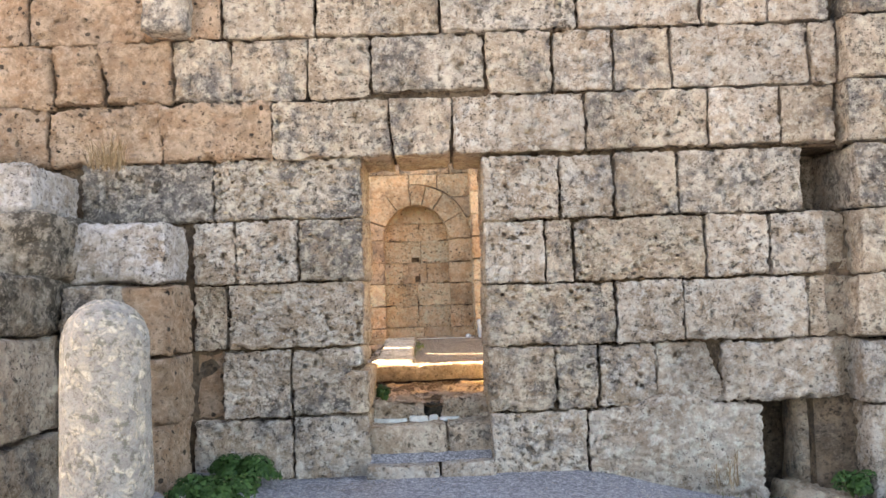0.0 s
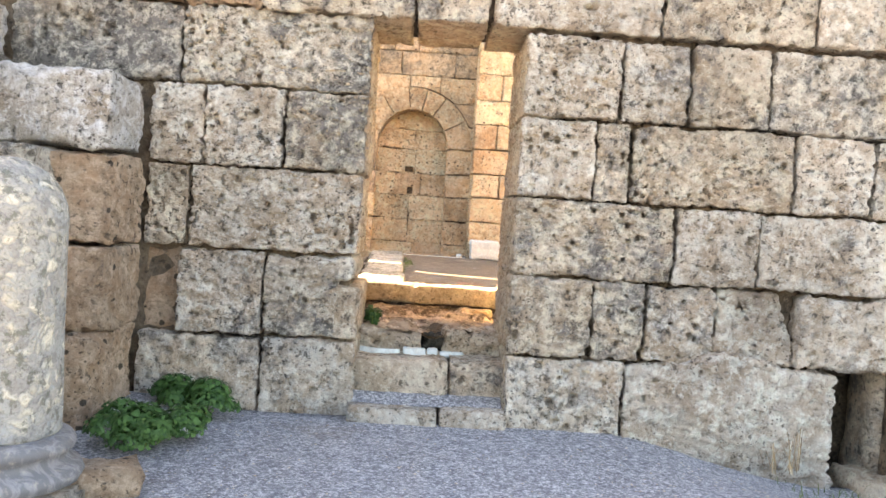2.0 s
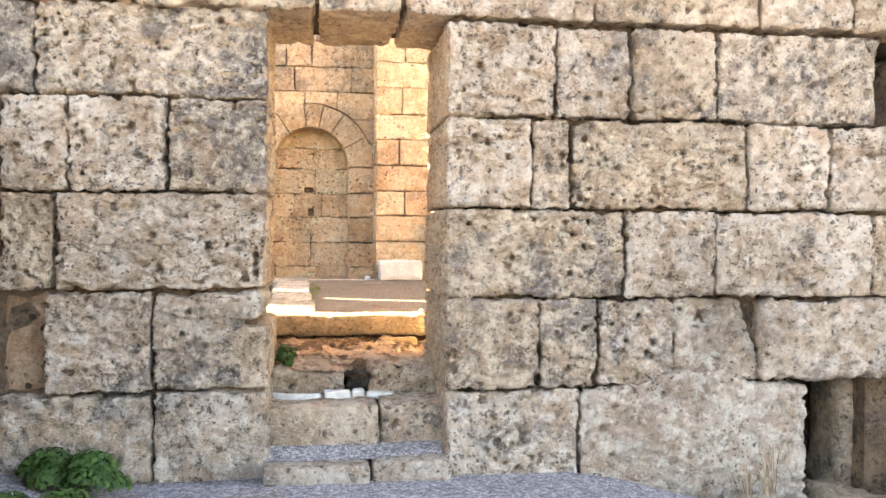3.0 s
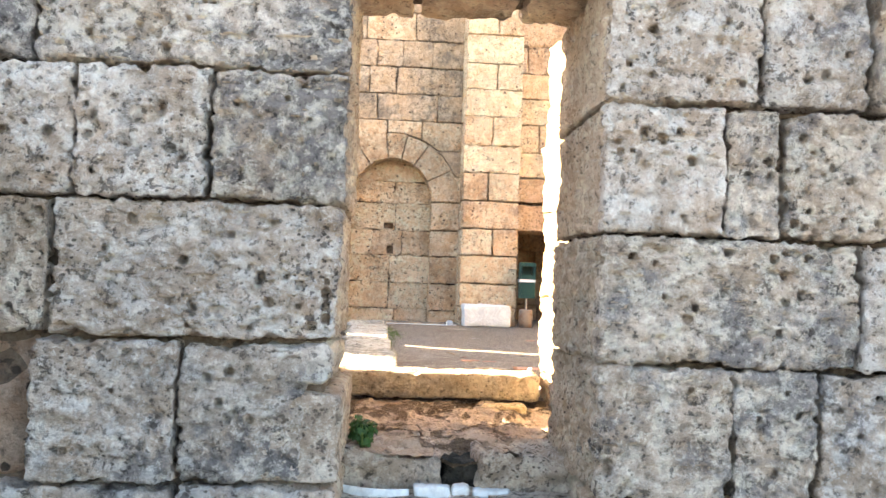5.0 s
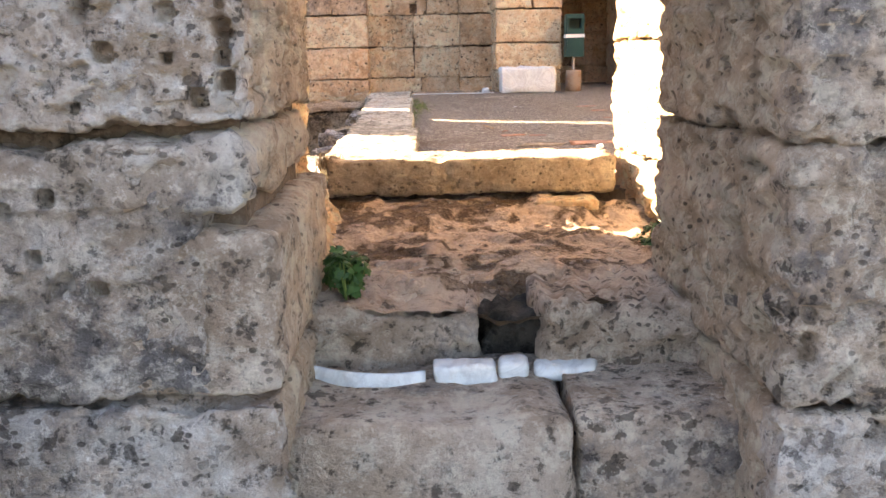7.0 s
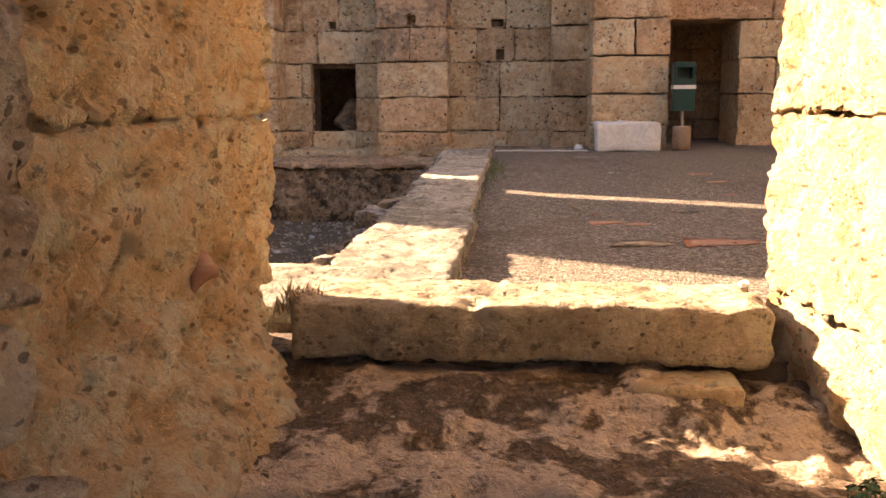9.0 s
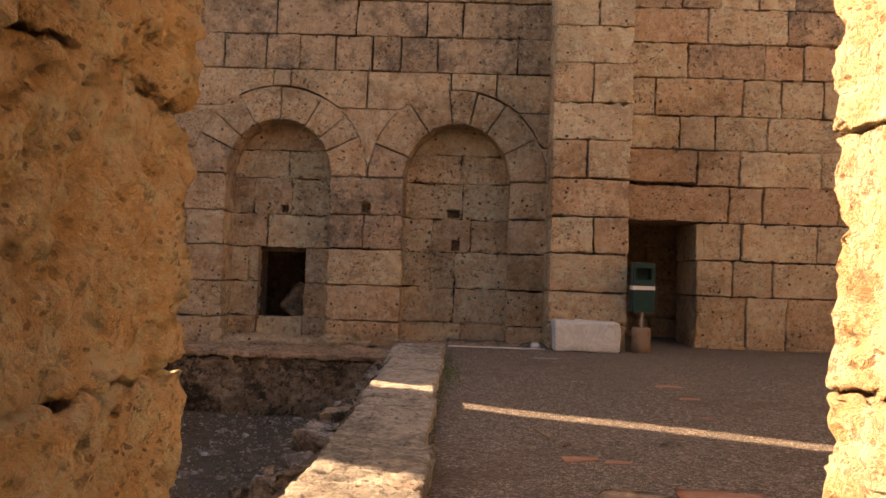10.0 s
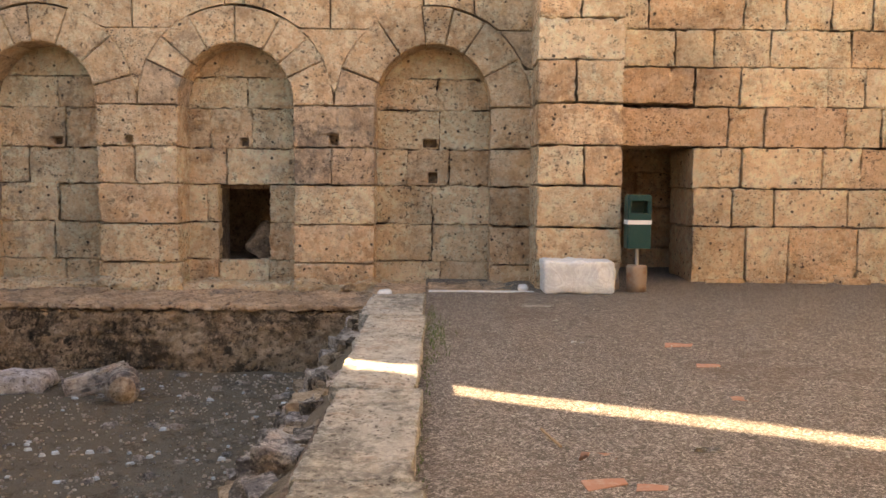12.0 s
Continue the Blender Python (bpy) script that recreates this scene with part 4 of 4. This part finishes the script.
def column_stump():
    col = empty("column_stump", -1.97, 5.9, 0.0)
    bm = bmesh.new()
    rows = [(0.275, 0.34), (0.29, 0.36)] + [(0.288 - 0.008 * i / 10, 0.36 + 1.02 * i / 10) for i in range(11)]
    rows += [(0.268, 1.44), (0.235, 1.52), (0.18, 1.585), (0.11, 1.63), (0.05, 1.65)]
    lathe(bm, rows, 56, 0.05, 2.0)
    part("shaft", bm, conglomerate, col, "pebbly grey conglomerate shaft with a broken top", True)
    bm = bmesh.new()
    lathe(bm, [(0.34, 0.10), (0.385, 0.12), (0.40, 0.155), (0.385, 0.19), (0.345, 0.21), (0.325, 0.235), (0.33, 0.26), (0.355, 0.275), (0.36, 0.305), (0.345, 0.33), (0.30, 0.345)], 40, 0.02)
    part("base", bm, grey_marble, col, "moulded grey marble base", True)
    bm = bmesh.new()
    box(bm, -0.42, 0.42, -0.42, 0.42, -0.05, 0.10)
    bmesh.ops.bevel(bm, geom=bm.edges[:], offset=0.025, segments=2, affect="EDGES")
    part("plinth", bm, limestone_grey, col)
    return tagged(col, "broken pebbly stone column stump on a grey moulded base", "column")


column_stump()
loose = block("stone_fragment", -1.75, -1.35, 5.95, 6.3, 0.0, 0.16, limestone_warm, None, r=0.05, step=0.05, amp=0.03, turn=(0, 0, 20))
tagged(loose, "small rough stone lying beside the column", "stone")
mb = block("marble_block", 1.16, 2.05, 20.42, 20.9, 0.60, 1.02, white_marble, None, r=0.035, step=0.08, amp=0.025)
tagged(mb, "white marble block standing against the pilaster", "stone block")


def leaf(bm, c, n, up, size, lobes=5):
    side = n.cross(up)
    if side.length < 1e-3:
        side = Vector((1, 0, 0))
    side.normalize()
    fwd = side.cross(n).normalized()
    pts = []
    for i in range(lobes * 2 + 1):
        a = -2.5 + 5.0 * i / (lobes * 2)
        rr = size * (1.0 if i % 2 else 0.68)
        pts.append(bm.verts.new(c + side * math.sin(a) * rr + fwd * math.cos(a) * rr - n * 0.15 * rr))
    mid = bm.verts.new(c)
    for p, q in zip(pts, pts[1:]):
        bm.faces.new((mid, p, q))


def plant(x, y, z, rx, ry, h, count, size, seed, label, name="plant"):
    """A low weed: thin stems and many small lobed leaves in an uneven mound."""
    r = random.Random(seed)
    ob = empty(name, x, y, z)
    bm, st = bmesh.new(), bmesh.new()
    clumps = [(r.uniform(-0.6, 0.6), r.uniform(-0.6, 0.6), r.uniform(0.35, 1.0)) for _ in range(9)]
    for _ in range(count):
        cx, cy, ch = r.choice(clumps)
        a, b = r.uniform(0, 2 * math.pi), math.acos(r.uniform(-0.1, 1))
        k = r.uniform(0.75, 1.05) * 0.42
        n = Vector((math.sin(b) * math.cos(a), math.sin(b) * math.sin(a), math.cos(b)))
        c = Vector(((cx + n.x * k) * rx, (cy + n.y * k) * ry, max(0.02, (ch * 0.62 + n.z * k * 0.85) * h)))
        n = (n + Vector((r.uniform(-0.5, 0.5), r.uniform(-0.5, 0.5), r.uniform(0, 0.7)))).normalized()
        leaf(bm, c, n, Vector((r.uniform(-1, 1), r.uniform(-1, 1), r.uniform(-1, 1))), size * r.uniform(0.6, 1.25))
    for cx, cy, ch in clumps * 3:
        p = Vector((cx * rx * 0.3, cy * ry * 0.3, 0))
        q = Vector(((cx + r.uniform(-0.25, 0.25)) * rx, (cy + r.uniform(-0.25, 0.25)) * ry, ch * h * 0.8))
        s = Vector((0.003, 0, 0)), Vector((-0.0015, 0.0026, 0)), Vector((-0.0015, -0.0026, 0))
        lo, hi = [st.verts.new(p + v) for v in s], [st.verts.new(q + v) for v in s]
        for i in range(3):
            st.faces.new((lo[i], lo[(i + 1) % 3], hi[(i + 1) % 3], hi[i]))
    part("leaves", bm, leaf_green, ob)
    part("stem", st, grass_green, ob)
    return tagged(ob, label, "plant")


plant(-1.47, 7.72, 0.05, 0.36, 0.2, 0.27, 2600, 0.019, 1, "low green mallow weed growing at the wall foot")
plant(-1.55, 6.82, 0.04, 0.34, 0.38, 0.28, 3200, 0.019, 2, "low green mallow weed spreading beside the ruined pier")
plant(-0.33, 8.72, 0.57, 0.085, 0.11, 0.2, 300, 0.02, 3, "small green mallow weed in the corner of the passage")
plant(0.88, 9.75, 0.47, 0.10, 0.22, 0.12, 260, 0.014, 4, "tiny green weed at the foot of the sunlit passage wall")
plant(3.80, 7.72, -0.26, 0.22, 0.12, 0.26, 700, 0.018, 5, "green weed in the dark drain opening")


def blades(name, n, where, length, mat, seed, label):
    r = random.Random(seed)
    bm = bmesh.new()
    for _ in range(n):
        x, y, z = where(r)
        a, l = r.uniform(0, 6.28), length * r.uniform(0.4, 1.2)
        d = Vector((math.cos(a), math.sin(a), 0))
        s = Vector((-d.y, d.x, 0)) * 0.003
        p, q, t = Vector((x, y, z)), Vector((x, y, z)) + d * l * 0.25 + Vector((0, 0, l * 0.6)), Vector((x, y, z)) + d * l * 0.7 + Vector((0, 0, l))
        v = [bm.verts.new(c) for c in (p - s, p + s, q + s, q - s, t)]
        bm.faces.new(v[:4])
        bm.faces.new((v[3], v[2], v[4]))
    return tagged(part(name, bm, mat), label, "grass", "", "stuff")


blades("grass", 600, lambda r: (-0.20 - 0.05 * r.random() + 0.09 * r.random() ** 3, 11.2 + 8 * r.random() ** 1.2, 0.60), 0.045, grass_green, 7, "thin green grass along the kerb")
blades("grass", 150, lambda r: (-0.20 + 0.16 * abs(r.gauss(0, 0.5)), 17.2 + r.gauss(0, 0.45), 0.61), 0.05, grass_green, 8, "tuft of green grass beside the kerb")
blades("grass", 90, lambda r: (2.6 + 0.6 * r.random(), 7.0 + 0.8 * r.random(), -0.3 + 0.08 * r.random()), 0.09, grass_green, 9, "sparse grass by the wall foot")
blades("dry_grass", 160, lambda r: (-2.75 + 0.28 * r.random(), 7.55 + 0.2 * r.random(), 2.78 + 0.05 * r.random()), 0.26, dry_stalk, 10, "dry brown grass tuft in a broken joint")


def litter_bin():
    ob = empty("litter_bin", 2.39, 20.78, 0.62)
    bm = bmesh.new()
    w, d = 0.152, 0.12
    for x0, x1, y0, y1, z0, z1 in ((-w, w, -d, d, 0.55, 0.86), (-w, w, -d, d, 0.91, 1.0), (-w, -w + 0.05, -d, d, 1.0, 1.16), (w - 0.05, w, -d, d, 1.0, 1.16),
                                   (-w + 0.05, w - 0.05, d - 0.03, d, 1.0, 1.16), (-w, w, -d, d, 1.16, 1.235)):
        box(bm, x0, x1, y0, y1, z0, z1)
    bmesh.ops.bevel(bm, geom=[e for e in bm.edges if abs(e.verts[0].co.z - e.verts[1].co.z) > 0.05 or e.verts[0].co.z > 1.23], offset=0.018, segments=2, affect="EDGES")
    part("body", bm, bin_green, ob)
    bm = bmesh.new()
    box(bm, -w - 0.003, w + 0.003, -d - 0.003, d + 0.003, 0.858, 0.912)
    part("band", bm, band_white, ob, "white band")
    bm = bmesh.new()
    lathe(bm, [(0.025, 0.25), (0.025, 0.56)], 12)
    part("post", bm, steel, ob)
    bm = bmesh.new()
    lathe(bm, [(0.128, -0.02), (0.132, 0.1), (0.13, 0.3), (0.12, 0.33), (0.05, 0.335)], 20, 0.03)
    part("base", bm, rust_concrete, ob, "rust stained concrete foot", True)
    return tagged(ob, "green plastic litter bin on a post in a concrete foot", "litter bin")


litter_bin()


def drum(x, y, z, r, length, rz, label):
    ob = empty("column_drum", x, y, z, rz, 90)
    bm = bmesh.new()
    lathe(bm, [(r * 0.93, 0), (r * 1.08, 0.02), (r * 1.1, 0.07), (r * 0.98, 0.1), (r * 0.95, length * 0.6), (r * 0.98, length - 0.02), (r * 0.9, length)], 28, 0.03, x)
    part("shaft", bm, limestone_grey, ob, "", True)
    bm = bmesh.new()
    lathe(bm, [(r * 0.8, -0.012), (r * 0.82, 0.01)], 24, 0.02)
    part("end_face", bm, sill_stone, ob, "paler broken end", True)
    return tagged(ob, label, "column drum")


drum(-3.48, 18.7, -0.235, 0.165, 0.5, 198, "short grey column drum lying on the pool floor")


def carved_fragment():
    ob = empty("carved_fragment", -3.95, 19.3, -0.42, 25, 0, -14)
    bm = bmesh.new()
    box(bm, -0.36, 0.36, -0.13, 0.13, 0.0, 0.26)
    bmesh.ops.bevel(bm, geom=bm.edges[:], offset=0.03, segments=2, affect="EDGES")
    part("body", bm, limestone_grey, ob)
    for i in range(3):
        bm = bmesh.new()
        box(bm, -0.34, 0.34, -0.15 + 0.012 * i, -0.10, 0.05 + 0.07 * i, 0.085 + 0.07 * i)
        bmesh.ops.bevel(bm, geom=bm.edges[:], offset=0.01, segments=2, affect="EDGES")
        part("moulding", bm, limestone_pale, ob)
    return tagged(ob, "carved moulded stone fragment leaning beside the column drum", "stone fragment")


carved_fragment()
sl = block("stone_slab", -5.6, -4.55, 19.1, 19.6, -0.42, -0.2, white_crust, None, r=0.06, step=0.1, amp=0.03, turn=(0, 0, 5))
tagged(sl, "pale broken stone slab lying in the pool", "stone slab")
block("slab", -1.05, -0.62, 11.0, 11.7, 0.45, 0.69, slab_stone, curb, r=0.03, step=0.035, amp=0.015, ystep=0.035, pit=0.012)
for i in range(9):
    x = 3.6 + 0.62 * i
    ob = block("footing_stone", x, x + rnd.uniform(0.35, 0.6), 21.8 + rnd.uniform(-0.08, 0.05), 22.1, 0.5, 0.66 + rnd.uniform(-0.02, 0.05), ochre, wall_door, r=0.03, step=0.05, amp=0.025)
# rubble along the pool's edge
rb = random.Random(12)
for i in range(150):
    y = 12.0 + 7.8 * i / 150 + rb.uniform(-0.2, 0.2)
    x = -0.82 - 0.85 * rb.random()
    s = rb.uniform(0.08, 0.26)
    zt = pool_height(x, y)
    ob = block("rubble_stone", x - s * 0.6, x + s * 0.5, y - s * 0.7, y + s * 0.7, zt - 0.08, zt + s * 0.32, rb.choice((pool_stone, lichen_stone, lichen_stone, limestone_grey)), None, r=0.012, step=0.035, amp=0.016, pit=0.02,
               turn=(rb.uniform(-12, 12), rb.uniform(-12, 12), rb.uniform(-30, 30)))
    tagged(ob, "rough broken stone on the pool's rubble edge", "stone", "rubble along the pool")


def chips(name, n, where, size, mat, seed, label):
    r = random.Random(seed)
    verts, faces = [], []
    for _ in range(n):
        x, y, z = where(r)
        s = size * r.uniform(0.35, 1.3)
        k = len(verts)
        m = r.randint(4, 6)
        a0, h = r.uniform(0, 6), s * r.uniform(0.15, 0.45)
        rad = [s * r.uniform(0.6, 1.1) for _ in range(m)]
        verts += [(x + rad[i] * math.cos(a0 + 6.283 * i / m), y + 0.8 * rad[i] * math.sin(a0 + 6.283 * i / m), z - 0.01) for i in range(m)]
        verts += [(x + 0.75 * rad[i] * math.cos(a0 + 6.283 * i / m), y + 0.6 * rad[i] * math.sin(a0 + 6.283 * i / m), z + h * r.uniform(0.8, 1.2)) for i in range(m)]
        faces += [tuple(k + m + i for i in range(m))] + [(k + i, k + (i + 1) % m, k + m + (i + 1) % m, k + m + i) for i in range(m)]
    return tagged(link(name, verts, faces, mat, None, "", False), label, "stones", "", "stuff")


def in_pool(r):
    x, y = -1.2 - 3.6 * r.random() ** 1.8, 12 + 8.2 * r.random()
    return x, y, pool_height(x, y) + 0.008


chips("stone_chips", 4200, in_pool, 0.02, limestone, 21, "scattered pale stone chips on the pool floor")
chips("stone_chips", 170, in_pool, 0.04, white_marble, 22, "pale broken stone pieces on the pool floor")
chips("stone_chips", 130, in_pool, 0.08, limestone_grey, 26, "flat broken stones on the pool floor")
chips("pebbles", 4500, lambda r: (lambda x, y: (x, y, yard_height(x, y)))(-0.1 + 5 * r.random(), 11 + 9 * r.random() ** 1.4), 0.012, slab_stone, 23, "pale pebbles in the yard gravel")
chips("pebbles", 2600, lambda r: (lambda x, y: (x, y, front_height(x, y)))(-2.2 + 5 * r.random(), 3.0 + 4.9 * r.random()), 0.009, limestone_pale, 24, "pale pebbles in the grey gravel")
chips("pebbles", 500, lambda r: (lambda x, y: (x, y, floor_height(x, y)))(-0.55 + 1.4 * r.random(), 8.75 + 1.8 * r.random()), 0.012, limestone, 25, "small stones on the earth floor")


def tile(x, y, w, d, rz, mat, label, h=0.016):
    ob = block("tile_fragment", -w / 2, w / 2, -d / 2, d / 2, 0, h, mat, None, r=0.008, step=0.06, amp=0.008,
               warp=lambda p: Vector((p.x + 0.25 * p.y * (1 if w > d else -1), p.y * (1 - 0.35 * (p.x / w + 0.5)), p.z)))
    ob.matrix_world = pose(x, y, yard_height(x, y) - 0.001, 0, 0, rz)
    return tagged(ob, label, "tile fragment", "fragments on the yard")


RED, PALE = "broken red terracotta tile lying on the yard gravel", "flat broken pale stone lying on the yard gravel"
for x, y, w, d, rz, m, l in ((0.80, 12.72, 0.40, 0.3, -5, sill_stone, PALE), (1.22, 12.76, 0.52, 0.34, 8, terracotta, RED), (0.70, 13.9, 0.24, 0.2, 0, terracotta, RED),
                             (1.32, 14.0, 0.28, 0.12, -10, slab_stone, PALE), (0.75, 14.77, 0.3, 0.22, 4, slab_stone, PALE), (0.66, 13.5, 0.26, 0.16, 20, terracotta, RED),
                             (0.86, 13.45, 0.18, 0.14, 0, terracotta, RED), (1.80, 15.08, 0.3, 0.2, -15, terracotta, RED), (1.91, 16.95, 0.28, 0.3, 0, terracotta, RED), (1.9, 16.07, 0.22, 0.2, 0, terracotta, RED),
                             (0.95, 19.24, 0.42, 0.25, 0, slab_stone, PALE), (0.96, 18.22, 0.25, 0.2, 0, slab_stone, PALE), (1.07, 17.04, 0.15, 0.1, 0, white_marble, PALE), (2.6, 13.6, 0.25, 0.2, 10, terracotta, RED),
                             (0.05, 11.12, 0.24, 0.14, 8, slab_stone, PALE)):
    tile(x, y, w * 0.85, d * 0.75, rz, m, l)
stick = boxes("stick", [(-0.006, 0.006, -0.16, 0.16, 0, 0.01)], dry_stalk)
stick.matrix_world = pose(0.49, 14.15, 0.625, 0, 0, 12)
tagged(stick, "thin pale dry stick on the gravel", "stick")
edge = boxes("marble_strip", [(-0.28, 1.05, 20.56, 20.62, 0.5, 0.625)], white_marble)
tagged(edge, "thin white marble edging strip along the wall", "edging")
for x, y, z, s in ((-0.85, 20.75, 0.47, 0.2), (0.92, 20.72, 0.60, 0.14), (0.86, 10.84, 0.785, 0.05)):
    ob = block("stone_fragment", x - s / 2, x + s / 2, y - s / 2, y + s / 2, z, z + s * 0.75, white_marble, None, r=0.04, step=0.04, amp=0.015)
    tagged(ob, "small white marble fragment", "stone")
st = block("stone_fragment", 0.46, 0.79, 10.44, 10.62, 0.46, 0.585, golden, None, r=0.02, step=0.05, amp=0.012)
tagged(st, "small squared stone propped under the threshold", "stone")
bo = block("fallen_block", -3.2, -2.7, 23.3, 23.8, 0.75, 1.3, ochre_grey, None, r=0.06, step=0.1, amp=0.03, turn=(0, 38, 10))
tagged(bo, "tilted fallen block behind the niche window", "stone block")
# closes the window's view; dark lining adds the interior's shade
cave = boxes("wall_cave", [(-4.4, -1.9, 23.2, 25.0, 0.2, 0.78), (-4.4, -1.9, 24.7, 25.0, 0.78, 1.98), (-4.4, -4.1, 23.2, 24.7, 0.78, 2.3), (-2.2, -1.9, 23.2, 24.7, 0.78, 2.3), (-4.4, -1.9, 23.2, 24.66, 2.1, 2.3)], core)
tagged(cave, "rubble hollow behind the niche window, lined dark for its shade", kind="structure")
plant(-2.95, 24.8, 1.74, 0.55, 0.25, 0.6, 500, 0.05, 31, "green shrub seen through the niche window", "shrub")


def curved_tile():
    bm = bmesh.new()
    rows = []
    for i in range(9):
        a = radians(-70 + 125 * i / 8)
        for k, rr in enumerate((0.085, 0.068)):
            rows.append([bm.verts.new((rr * math.sin(a), v + 0.03 * math.sin(i * 1.3) * (v > 0), rr * math.cos(a))) for v in (-0.06, 0.10)])
    for i in range(8):
        p, q, r, t = rows[2 * i], rows[2 * i + 2], rows[2 * i + 1], rows[2 * i + 3]
        bm.faces.new((p[0], p[1], q[1], q[0]))
        bm.faces.new((r[1], r[0], t[0], t[1]))
        bm.faces.new((p[1], r[1], t[1], q[1]))
        bm.faces.new((r[0], p[0], q[0], t[0]))
    bm.faces.new((rows[0][0], rows[1][0], rows[1][1], rows[0][1]))
    bm.faces.new((rows[-2][1], rows[-1][1], rows[-1][0], rows[-2][0]))
    ob = part("tile_fragment", bm, terracotta, None, "", True)
    ob.matrix_world = pose(-0.66, 10.12, 0.92, 20, -55, 15)
    return tagged(ob, "curved broken terracotta tile wedged on the rock ledge", "tile fragment")


curved_tile()
blades("dry_grass", 220, lambda r: (-0.66 + 0.14 * r.random(), 10.6 + 0.2 * r.random(), 0.72 + 0.04 * r.random()), 0.055, dry_stalk, 41, "dry brown grass tuft beside the threshold")
blades("dry_grass", 26, lambda r: (2.55 + 0.25 * r.random(), 7.72 + 0.1 * r.random(), -0.16 + 0.05 * r.random()), 0.34, dry_stalk, 42, "thin dry stalks at the wall foot")
